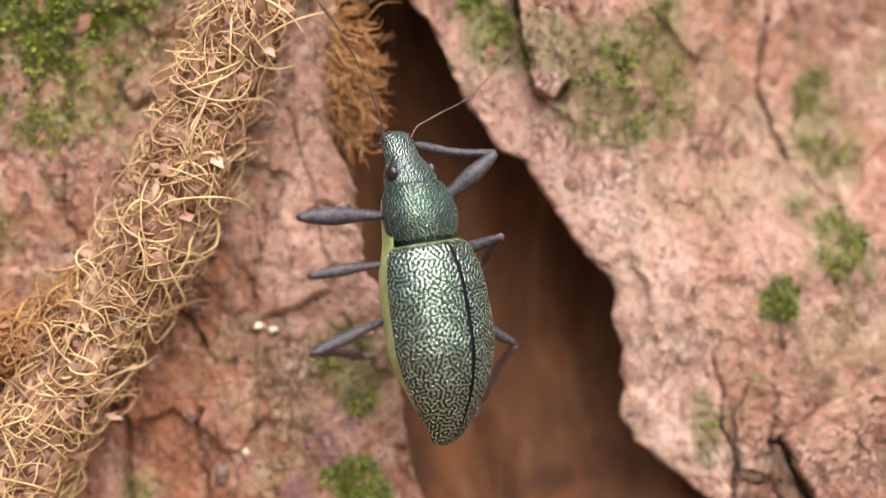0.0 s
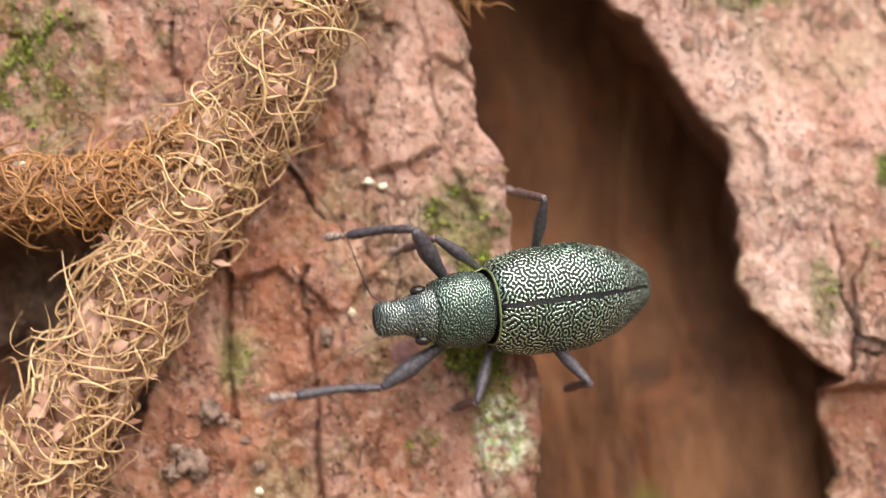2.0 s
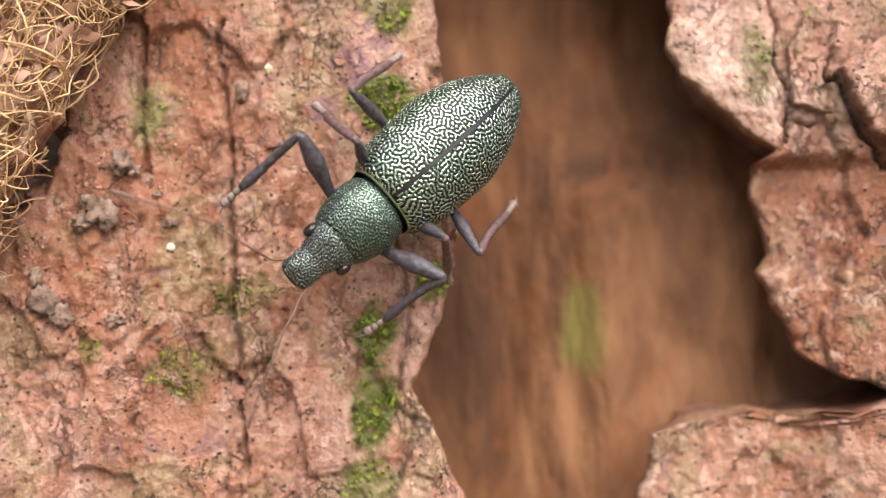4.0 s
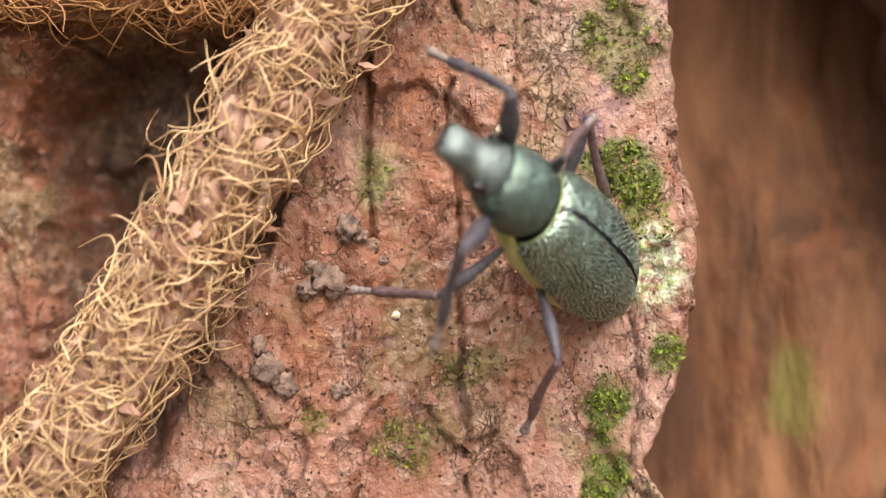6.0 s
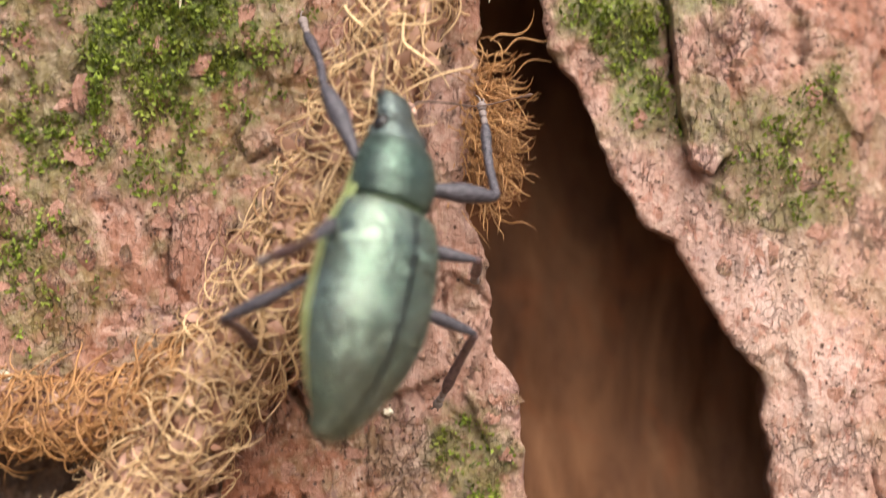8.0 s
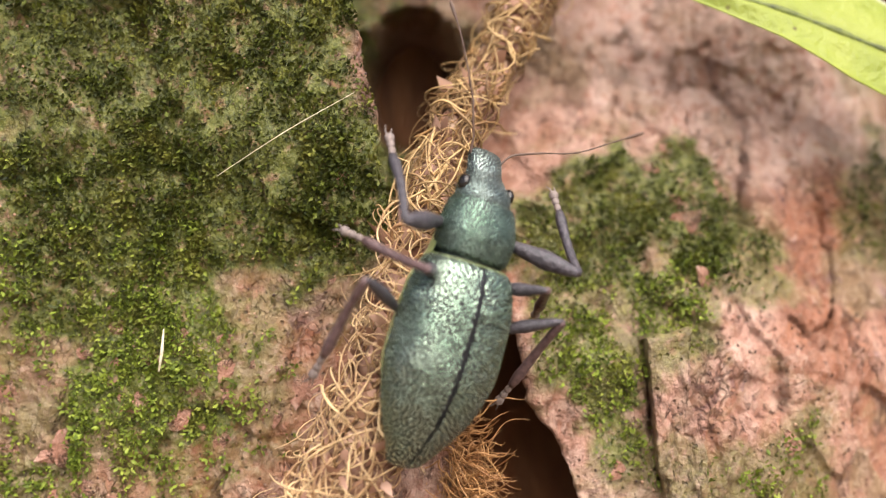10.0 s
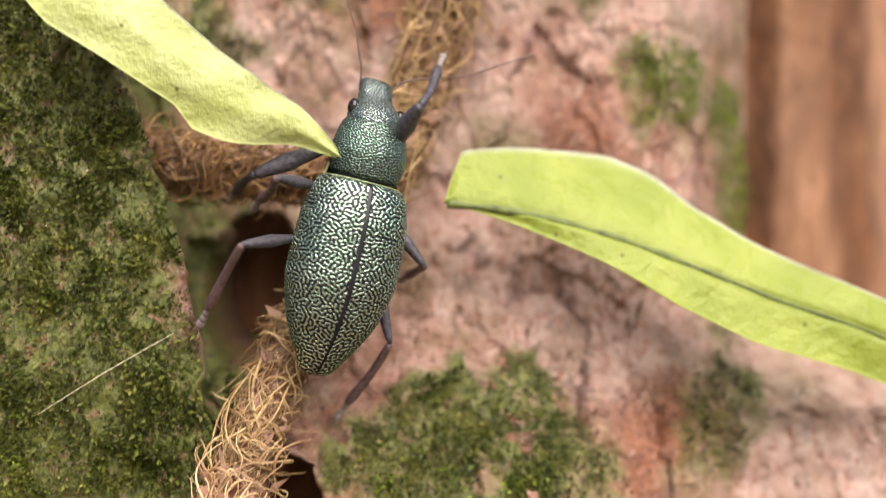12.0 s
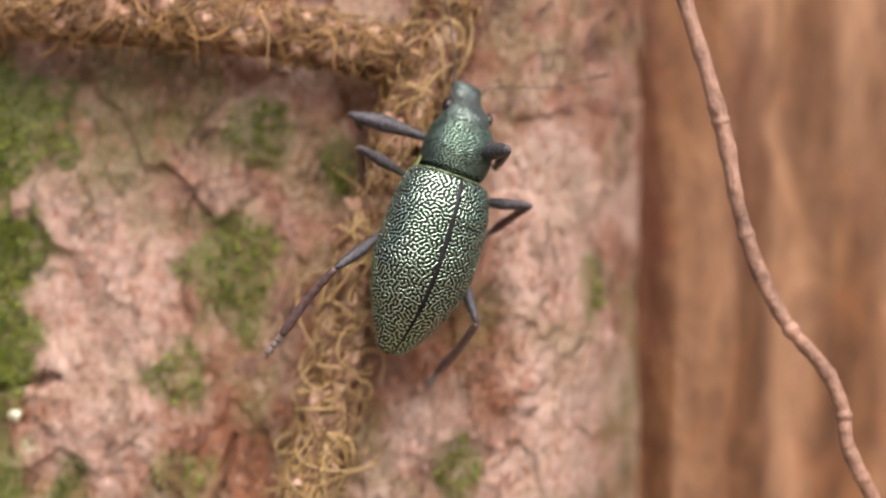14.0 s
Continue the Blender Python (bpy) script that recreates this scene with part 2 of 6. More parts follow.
def leaf_material(name, low, high, through):
    m = Nodes(name)
    veins = m.noise(0.35, 3, 0.5)
    colour = m.mix(m.ramp(veins, 0.35, 0.65), low, high)
    colour = m.mix(m.math("MULTIPLY", m.attribute("rib"), m.ramp(m.noise(2.5, 3), 0.3, 0.6, 0.5, 1.0)), colour, (0.06, 0.085, 0.015))
    # rim: the lit upper edge, painted near white
    colour = m.mix(m.attribute("rim"), colour, (0.93, 0.93, 0.80))
    speck = m.math("MULTIPLY", m.ramp(m.cells(0.6), 0.09, 0.05), 0.8)
    colour = m.mix(speck, colour, (0.16, 0.13, 0.03))
    m.bump(m.noise(1.5, 4), 0.25)
    material = m.finish(colour, 0.42, 0.0, 0.5)
    glow = m.node("ShaderNodeBsdfTranslucent")
    m.join(colour, glow.inputs["Color"])
    blend = m.node("ShaderNodeMixShader")
    blend.inputs[0].default_value = through
    m.join(m.shader.outputs[0], blend.inputs[1])
    m.join(glow.outputs[0], blend.inputs[2])
    m.join(blend.outputs[0], m.tree.nodes["Material Output"].inputs["Surface"])
    return material


BARK = bark_material()
WOOD = wood_material()
STRAW = fibre_material("straw_fibre", (0.32, 0.165, 0.078), (0.79, 0.56, 0.31))
RUST = fibre_material("rust_fibre", (0.25, 0.105, 0.035), (0.47, 0.25, 0.10))
HONEY = fibre_material("honey_fibre", (0.15, 0.075, 0.028), (0.62, 0.42, 0.20))
CHAFF = fibre_material("chaff", (0.30, 0.15, 0.095), (0.60, 0.37, 0.28))
UMBER = fibre_material("umber_fibre", (0.09, 0.042, 0.016), (0.42, 0.235, 0.095))
ROOT = root_material()
MOSS = moss_material("moss", (0.052, 0.074, 0.008), (0.235, 0.29, 0.036))
# MOSS again in darker greens, for patches midway up the trunk
DARK_MOSS = moss_material("dark_moss", (0.014, 0.019, 0.003), (0.095, 0.112, 0.012))
ELYTRA = shell_material("wing_case", (0.003, 0.0045, 0.004), (0.32, 0.455, 0.35), (0.45, 0.54, 0.445))
PRONOTUM = shell_material("neck_shield", (0.010, 0.017, 0.014), (0.17, 0.27, 0.205), (0.25, 0.33, 0.28))
HEAD = shell_material("head_shell", (0.016, 0.022, 0.021), (0.20, 0.26, 0.24), (0.31, 0.36, 0.34))
BELLY = plain_material("belly", (0.30, 0.37, 0.13), (0.52, 0.57, 0.27), 1.6, 0.32, 0.35, 0.05)
RIM = plain_material("shoulder_rim", (0.10, 0.13, 0.055), (0.30, 0.34, 0.16), 3.0, 0.4, 0.3)
GAP = plain_material("joint_black", (0.008, 0.008, 0.010), (0.016, 0.014, 0.020), 2.0, 0.35)
LEG = plain_material("leg_shell", (0.022, 0.020, 0.027), (0.105, 0.090, 0.105), 4.5, 0.42, 0.15, 0.08)
SHIN = plain_material("shin_shell", (0.060, 0.034, 0.036), (0.17, 0.105, 0.105), 4.0, 0.42, 0.1, 0.06)
TARSUS = plain_material("tarsus_hair", (0.12, 0.09, 0.085), (0.27, 0.21, 0.19), 5.0, 0.6)
EYE = plain_material("eye", (0.010, 0.008, 0.008), (0.022, 0.016, 0.014), 3.0, 0.12)
FEELER = plain_material("feeler", (0.06, 0.032, 0.024), (0.13, 0.075, 0.055), 3.0, 0.5)
LEAF = leaf_material("leaf", (0.29, 0.345, 0.042), (0.38, 0.425, 0.075), 0.35)
YOUNG_LEAF = leaf_material("young_leaf", (0.50, 0.54, 0.165), (0.61, 0.64, 0.28), 0.35)
RIB_DARK = plain_material("leaf_rib", (0.035, 0.045, 0.010), (0.16, 0.19, 0.035), 1.6, 0.6)
TWIG = plain_material("tendril", (0.13, 0.065, 0.045), (0.46, 0.255, 0.185), 0.7, 0.6, 0.0, 0.4)
CRUMB = plain_material("crumb", (0.07, 0.04, 0.03), (0.33, 0.22, 0.17), 1.4, 0.8, 0.0, 0.4)
PALE = plain_material("pale_grain", (0.62, 0.50, 0.34), (0.82, 0.76, 0.62), 1.2, 0.6, 0.0, 0.2)
GROUND_BROWN = plain_material("ground_brown", (0.07, 0.045, 0.022), (0.17, 0.11, 0.055), 0.02, 0.9, 0.0, 6.0)


# ---- shaping helpers, in millimetres ----
def part(name, bm, material, parent=None, label=""):
    """One mesh object from a bmesh in mm, under a thing or under a part."""
    bmesh.ops.scale(bm, vec=(MM, MM, MM), verts=bm.verts)
    data = bpy.data.meshes.new(name)
    bm.to_mesh(data)
    bm.free()
    for p in data.polygons:
        p.use_smooth = True
    data.materials.append(material)
    ob = new(name, data)
    ob.parent = parent
    return tagged(ob, label)


def mesh_part(name, verts, faces, material, parent=None, label="", smooth=True, fields=None):
    """One mesh object from arrays in mm, with float fields on its points."""
    data = bpy.data.meshes.new(name)
    verts = np.ascontiguousarray(np.asarray(verts, dtype=np.float32) * MM)
    if isinstance(faces, list):
        data.from_pydata(verts.tolist(), [], faces)
    else:
        sides = faces.shape[1]
        data.vertices.add(len(verts))
        data.vertices.foreach_set("co", verts.ravel())
        data.loops.add(faces.size)
        data.loops.foreach_set("vertex_index", np.ascontiguousarray(faces, dtype=np.int32).ravel())
        data.polygons.add(len(faces))
        data.polygons.foreach_set("loop_start", np.arange(0, faces.size, sides, dtype=np.int32))
        data.update(calc_edges=True)
    for key, values in (fields or {}).items():
        data.attributes.new(key, "FLOAT", "POINT").data.foreach_set("value", np.ascontiguousarray(values, dtype=np.float32))
    if smooth:
        data.polygons.foreach_set("use_smooth", [True] * len(data.polygons))
    data.materials.append(material)
    ob = new(name, data)
    ob.parent = parent
    return tagged(ob, label)


def lattice(ix, iz, seed):
    """Hashed values in 0..1 on whole numbers."""
    h = (ix.astype(np.int64) * 374761393 + iz.astype(np.int64) * 668265263 + seed * 982451653) & 0xFFFFFFFF
    h = ((h ^ (h >> 13)) * 1274126177) & 0xFFFFFFFF
    return ((h ^ (h >> 16)) & 0xFFFFFF) / float(0x1000000)


def wave(x, z, size, seed=0, octaves=1):
    """Smooth value noise in -1..1; size is its largest step in mm."""
    total, weight, norm = 0.0, 1.0, 0.0
    for k in range(octaves):
        u, v = x / size + 31.7 * k, z / size + 17.3 * k
        iu, iv = np.floor(u), np.floor(v)
        fu, fv = u - iu, v - iv
        fu, fv = fu * fu * (3 - 2 * fu), fv * fv * (3 - 2 * fv)
        a, b = lattice(iu, iv, seed + k), lattice(iu + 1, iv, seed + k)
        c, d = lattice(iu, iv + 1, seed + k), lattice(iu + 1, iv + 1, seed + k)
        total = total + weight * (2 * ((a * (1 - fu) + b * fu) * (1 - fv) + (c * (1 - fu) + d * fu) * fv) - 1)
        norm += weight
        size, weight = size / 2.1, weight * 0.55
    return total / norm


def plates(x, z, width, height, seed):
    """Cells like bark scales: nearness to the joint (0 at it) and a value for each cell."""
    u, v = x / width, z / height
    iu, iv = np.floor(u), np.floor(v)
    near, second, owner = np.full(u.shape, 9.0), np.full(u.shape, 9.0), np.zeros(u.shape)
    for dx in (-1, 0, 1):
        for dz in (-1, 0, 1):
            cx, cz = iu + dx, iv + dz
            px, pz = cx + lattice(cx, cz, seed), cz + lattice(cx, cz, seed + 7)
            d = np.hypot(u - px, v - pz)
            closer = d < near
            second = np.where(closer, near, np.minimum(second, d))
            owner = np.where(closer, lattice(cx, cz, seed + 13), owner)
            near = np.minimum(near, d)
    return second - near, owner


def curve(z, *knots):
    """Straight lines between knots (z, value), given from low to high z."""
    zs, vs = zip(*knots)
    return np.interp(z, zs, vs)


def spot(x, z, cx, cz, rx, rz, seed=3, rag=0.45):
    """A ragged patch: 1 within, 0 outside."""
    d = np.hypot((x - cx) / rx, (z - cz) / rz)
    near = d < 1.2 + rag
    value = np.zeros(d.shape)
    if near.any():
        value[near] = np.clip((1.12 - d[near] - rag * wave(x[near], z[near], 1.9, seed, 4)) / 0.35, 0, 1)
    return value


# ---- the trunk's surface ----
def left_edge(z):
    """Where the left bark plate breaks off at the crack, and higher up at the hollow behind the root."""
    return curve(z, (-46, 6.5), (-27, 5.2), (-24, 3.9), (-22, 2.9), (-18.3, 4.4), (-14, 5.2), (-10.2, 5.3), (-7.5, 4.6),
                 (-3.3, 4.2), (0, 3.9), (1.4, 3.8), (3.2, 2.5), (7.8, 2.2), (9.8, 1.1), (15.6, 1.7), (21, 1.9), (25, -0.3), (28, -2.0),
                 (31, -2.3), (34.7, -3.0), (38.5, -4.2), (41, -5.0), (44, -6.0), (52.4, -6.5), (53.2, -7.4))


def right_edge(z):
    """Where the right bark plate begins; above the crack it runs on behind the root."""
    return -0.35 + curve(z, (-46, 14.0), (-27.6, 14.6), (-24.2, 15.2), (-23.9, 20.3), (-23.2, 27.5), (-22.4, 26.6), (-20.8, 22.9), (-18.5, 21.6),
                 (-16.4, 20.9), (-15.7, 21.4), (-13.1, 20.9), (-10.9, 20.4), (-10.4, 21.4), (-8.8, 19.3), (-6.6, 16.6), (-5.4, 16.2),
                 (-2, 16.3), (1.6, 16.0), (3.7, 14.3), (6.6, 12.4), (8.5, 11.5), (9.1, 10.1), (11.7, 8.5), (15.2, 7.2), (17.6, 5.5),
                 (21.1, 4.7), (25.2, 3.1), (26.5, 0.5), (28, -5.0), (30, -9.0), (53, -9.0), (56, -9.4), (60, -12.0), (64, -22.0), (96, -30.0))


def roundness(x):
    """How far the trunk's face falls back to its sides."""
    return np.maximum(0, np.abs(x - 3) - 25) ** 2 / 70.0


# moss: centre x, z, half width, half height, density
MOSS_ON_LEFT_PLATE = [
    (-14.5, 25.0, 5.5, 4.2, 1.0), (-13.0, 19.5, 3.6, 3.6, 1.0), (-17.5, 12.2, 2.2, 2.4, 0.5), (-13.3, 11.2, 1.7, 2.0, 0.5), (-20.5, 5.8, 1.8, 2.0, 0.5), (-6.0, 27.0, 3.2, 3.0, 0.45),
    (-20.5, 20.5, 2.8, 3.0, 0.5), (-9.0, 15.5, 1.4, 1.8, 0.3), (-9.5, 33.0, 5.5, 8.5, 0.75), (-9.2, 43.5, 3.2, 8.0, 0.95), (-15.5, 36.0, 4.5, 8.5, 0.85), (-14.0, 47.5, 4.0, 5.0, 0.85),
    (-6.5, 37.0, 2.4, 5.0, 0.7), (-4.2, 30.5, 2.4, 5.0, 0.9), (-3.4, 25.5, 1.8, 2.6, 0.5), (-16.0, 28.0, 4.0, 4.0, 0.7), (-15.0, 20.0, 8.5, 8.0, 0.30), (-20.0, 10.5, 4.5, 6.0, 0.30),
]
MOSS_BY_CRACK = [
    (-10.5, 26.5, 5.0, 3.4, 0.75), (-12.5, 22.5, 3.0, 3.0, 1.0), (-13.5, 15.5, 3.0, 3.0, 0.5), (6.8, 21.5, 1.6, 4.0, 0.7), (9.8, 21.5, 2.6, 4.0, 0.6), (1.6, -2.0, 1.5, 2.1, 0.6),
    (1.9, -8.3, 1.5, 1.4, 1.0), (3.1, -10.4, 0.9, 1.0, 0.6), (3.9, -16.6, 0.8, 0.9, 0.8), (0.6, -19.6, 1.0, 1.7, 1.0), (1.0, -23.2, 1.1, 1.7, 1.0), (0.8, -27.0, 1.2, 1.6, 0.7),
    (-0.7, -12.8, 0.7, 0.6, 0.4), (-8.6, -21.0, 1.5, 1.1, 0.35), (-5.2, -17.4, 1.5, 0.9, 0.45), (-10.0, -8.2, 0.6, 0.9, 0.5), (-12.9, -19.9, 0.9, 0.9, 0.35), (8.8, 25.2, 4.0, 3.4, 0.9),
]
MOSS_ON_RIGHT_PLATE = [
    (8.6, 18.3, 1.9, 2.8, 0.9), (12.3, 22.0, 2.0, 2.8, 0.7), (16.2, 10.8, 2.3, 1.3, 0.45), (16.0, 12.0, 1.3, 1.5, 0.4), (24.4, 0.5, 0.8, 0.9, 1.0), (27.6, 3.4, 1.7, 2.4, 0.7),
    (28.0, 10.5, 1.6, 3.0, 0.5), (20.0, -6.2, 0.8, 1.9, 0.45), (22.9, -3.5, 0.5, 0.4, 0.6), (12.6, 27.4, 3.8, 2.8, 0.95), (16.0, 25.0, 2.2, 2.4, 0.5), (24.5, 28.3, 2.2, 2.6, 0.5),
    (27.6, 41.5, 2.0, 3.6, 0.5), (20.4, 45.5, 1.2, 3.4, 0.5), (-4.2, 49.5, 1.0, 2.6, 0.45), (-3.2, 47.2, 2.0, 1.6, 0.45), (4.8, 62.4, 2.3, 3.2, 0.7), (2.2, 57.0, 1.1, 1.7, 0.5),
]
MOSS_HIGH_UP = [
    (2.0, 51.2, 1.8, 1.5, 0.4), (-8.4, 62.3, 2.8, 4.4, 0.95), (-6.8, 57.4, 1.4, 2.2, 0.85), (6.3, 70.4, 1.7, 1.5, 0.55), (10.8, 68.4, 1.0, 2.0, 0.55), (21.8, 45.8, 2.3, 2.2, 0.55),
    (26.8, 44.8, 1.8, 2.4, 0.55), (17.4, 51.8, 1.1, 1.5, 0.45), (25.2, 61.7, 0.8, 1.4, 0.4), (1.2, 56.4, 1.2, 1.0, 0.4), (-8.0, 70.0, 3.0, 3.0, 0.7), (9.4, 15.8, 1.6, 1.8, 0.45),
    (12.0, 14.6, 1.7, 1.5, 0.40), (15.2, 13.3, 1.8, 2.0, 0.45), (18.3, 14.8, 2.0, 1.8, 0.35), (19.2, 11.8, 1.4, 1.6, 0.35),
]
MOSS_SPOTS = MOSS_ON_LEFT_PLATE + MOSS_BY_CRACK + MOSS_ON_RIGHT_PLATE + MOSS_HIGH_UP


def bark_height(x, z):
    """Depth of the bark's face in mm, towards the camera being negative."""
    wx, wz = x + 1.1 * wave(x, z, 3.5, 5, 4), z + 1.3 * wave(x, z, 3.5, 6, 4)
    joint, cell = plates(wx, wz, 3.4, 5.2, 21)
    small, chip = plates(x + 0.5 * wave(x, z, 1.3, 8, 3), z + 0.5 * wave(x, z, 1.3, 9, 3), 0.95, 1.25, 33)
    broken = np.clip(0.4 + 1.9 * wave(x, z, 7, 12, 2), 0, 1)
    y = 0.6 * wave(x, z, 11, 1, 3) + 0.24 * wave(x, z * 0.7, 2.6, 2, 5)
    y += 0.22 * np.abs(wave(x * 1.3, z * 0.6, 1.7, 4, 4)) + 0.05 * wave(x, z, 0.6, 3, 2)
    y += 0.16 * broken * np.exp(-(joint / 0.05) ** 2) + 0.75 * (cell - 0.5)
    y += 0.10 * broken * np.exp(-(small / 0.10) ** 2) + 0.34 * (chip - 0.5) * (0.12 + broken)
    return y


def bark_fields(x, z):
    film = np.zeros_like(x)
    for cx, cz, rx, rz, density in MOSS_SPOTS:
        film = np.maximum(film, spot(x, z, cx, cz, rx * 1.25, rz * 1.25, 4, 0.85) * (0.2 + 0.8 * density))
    red = np.clip(1.0 - np.hypot((x + 9.5) / 9.5, (z + 12) / 17), 0, 1) ** 0.5 * np.clip(0.75 + 1.3 * wave(x * 1.5, z * 0.6, 4.0, 143, 4), 0.1, 1) + spot(x, z, -5.3, 2.5, 0.9, 2.6, 6)
    red += 1.3 * np.clip((-21.5 - x) / 2, 0, 1) * np.clip((1 - z) / 3, 0, 1) + 0.9 * spot(x, z, 20, 26, 3.6, 6.5, 7) + 0.8 * spot(x, z, 16.5, 57, 5, 7, 8) + 0.7 * spot(x, z, 25, -17, 7, 7, 9)
    pale = np.clip((x - right_edge(z) + 1.0) / 2, 0, 1) * np.clip((z + 10.5) / 2, 0, 1) * np.clip((16 - z) / 8, 0, 1) * np.clip((31 - x) / 6, 0.25, 1)
    pale = pale * np.clip((right_edge(z) + 6.5 + 1.5 * wave(x, z, 4.0, 151, 3) - x) / 3, np.clip(0.4 + 0.05 * z, 0.1, 0.4), 1)
    # the two spots near x 30 put strong light there into the colour
    pale = pale + 0.85 * spot(x, z, 17, 32, 4.5, 3.5, 10) + 0.85 * spot(x, z, -2, 60, 4, 10, 11) + 0.8 * spot(x, z, 22.5, 61, 3.2, 12, 12) + 0.6 * spot(x, z, -1, 36.5, 4, 1.2, 13) + 0.35 * spot(x, z, 1, 5, 4, 12, 14) + spot(x, z, 30, 27, 6.5, 5.5, 21, 0.6) + 0.8 * spot(x, z, 31, 45, 5, 6, 28, 0.6) + 0.9 * spot(x, z, 14, 36, 6, 4, 25, 0.6)
    band = x + 8.5 + 0.7 * wave(x, z * 0.5, 3.0, 147, 3)
    red = red + 0.95 * np.clip((2.0 - np.abs(band)) / 0.5, 0, 1) * np.clip((z + 24) / 4, 0, 1) * np.clip((5 - z) / 3, 0, 1)
    pale = pale + spot(x, z, 22.5, 51, 2.5, 5, 26, 0.6) + spot(x, z, 21, 33, 4, 3.5, 27, 0.6)
    high = np.clip((z - 24) / 8, 0, 1) * (x > left_edge(z))
    pale = pale + high * 1.3 * np.clip(2.2 * wave(x, z, 7.5, 131, 3) - 0.05, 0, 1)
    red = red + high * 1.2 * np.clip(2.4 * wave(x, z, 8.5, 137, 3) - 0.25, 0, 1) * (1 - np.clip(pale, 0, 1))
    film = film + high * 0.6 * np.clip(2.6 * wave(x, z, 6.0, 139, 4) - 0.35, 0, 1)
    film = film + (x < left_edge(z)) * np.clip((z - 21) / 5, 0, 1) * (0.75 + 0.5 * wave(x, z, 3.0, 141, 4))
    film = film * (1 - spot(x, z, -1.0, 34.0, 2.9, 4.2, 47, 0.12))
    stain = spot(x, z, 1.3, -4.0, 0.9, 1.3, 15) + spot(x, z, 0.0, -6.0, 1.1, 0.9, 16) + spot(x, z, -1.5, -8.3, 0.8, 0.8, 18)
    lichen = spot(x, z, 3.3, -12.7, 1.5, 2.0, 17) + 0.9 * spot(x, z, -20.4, 1.7, 0.3, 0.25, 19) + 0.6 * spot(x, z, -6.2, 53, 0.5, 0.6, 20)
    # dark: cracks a little, then the hollows, whose shade is put into the colour
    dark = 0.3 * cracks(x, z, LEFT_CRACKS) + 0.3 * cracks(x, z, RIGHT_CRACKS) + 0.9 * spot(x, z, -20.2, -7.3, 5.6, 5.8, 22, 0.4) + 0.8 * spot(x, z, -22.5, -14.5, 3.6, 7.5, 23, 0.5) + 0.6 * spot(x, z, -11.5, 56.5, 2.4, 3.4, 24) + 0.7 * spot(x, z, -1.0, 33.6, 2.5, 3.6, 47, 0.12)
    clip = lambda v: np.clip(v, 0, 1)
    return {"film": clip(film), "red": clip(red), "pale": clip(pale), "stain": clip(stain), "lichen": clip(lichen), "dark": clip(dark)}


def sheet(x, y, z):
    """Points and faces of a grid."""
    rows, columns = x.shape
    index = np.arange(rows * columns).reshape(rows, columns)
    faces = np.stack([index[:-1, :-1], index[:-1, 1:], index[1:, 1:], index[1:, :-1]], -1).reshape(-1, 4)
    return np.stack([x.ravel(), y.ravel(), z.ravel()], 1), faces


LEFT_CRACKS = [  # half width, depth and knots x, z
    (0.12, 0.7, (-5.4, -26.0), (-5.9, -15.6), (-6.1, -10.0), (-6.6, -4.6), (-6.4, -3.8)),
    (0.11, 0.7, (-5.5, -1.5), (-6.3, -0.2), (-7.2, 1.3), (-6.9, 5.0)),
    (0.12, 0.7, (-10.0, -12.0), (-10.2, -9.4), (-10.4, -4.3), (-10.2, -2.5)),
    (0.07, 0.4, (-3.6, -6.5), (-3.2, -3.0), (-3.4, 2.0), (-2.6, 6.5)),
    (0.07, 0.4, (0.9, 2.5), (0.3, 5.0), (-0.4, 9.0), (-1.0, 12.0)),
    (0.10, 0.6, (2.2, -22.0), (2.6, -18.0), (2.1, -14.5)),
    (0.09, 0.5, (-19.5, 13.6), (-18.7, 13.9), (-18.0, 13.7)), (0.10, 0.5, (-12.2, 3.0), (-13.0, 8.0), (-12.4, 13.0)), (0.09, 0.5, (-9.2, 14.0), (-9.9, 12.9), (-9.2, 12.0), (-8.4, 12.4)),
    (0.08, 0.5, (-21.0, 8.3), (-19.0, 8.0), (-17.2, 8.6)),
]
RIGHT_CRACKS = [
    (0.15, 1.3, (23.5, -7.0), (24.6, -6.5), (26.0, -5.9), (27.9, -5.1)), (0.12, 1.2, (24.2, -7.0), (25.2, -9.5), (26.2, -11.3), (29.8, -12.6)),
    (0.07, 0.7, (20.8, -2.6), (21.3, -4.4), (21.1, -6.0), (21.8, -7.6), (21.6, -9.9)), (0.14, 0.8, (22.2, -9.1), (23.2, -9.4), (24.0, -9.2)), (0.18, 0.9, (10.9, 20.4), (11.1, 17.0), (11.9, 12.6), (12.8, 11.7), (13.5, 12.2)),
    (0.11, 0.6, (18.3, 21.6), (19.3, 20.9), (20.5, 21.2), (21.4, 23.5), (21.2, 25.0)),
    (0.14, 0.7, (25.5, 16.0), (24.6, 12.0), (26.0, 8.0)), (0.22, 0.9, (-8.0, 56.0), (-6.0, 56.2), (-4.6, 56.6)), (0.2, 0.8, (5.0, 47.0), (4.2, 50.0), (4.8, 53.5)),
]


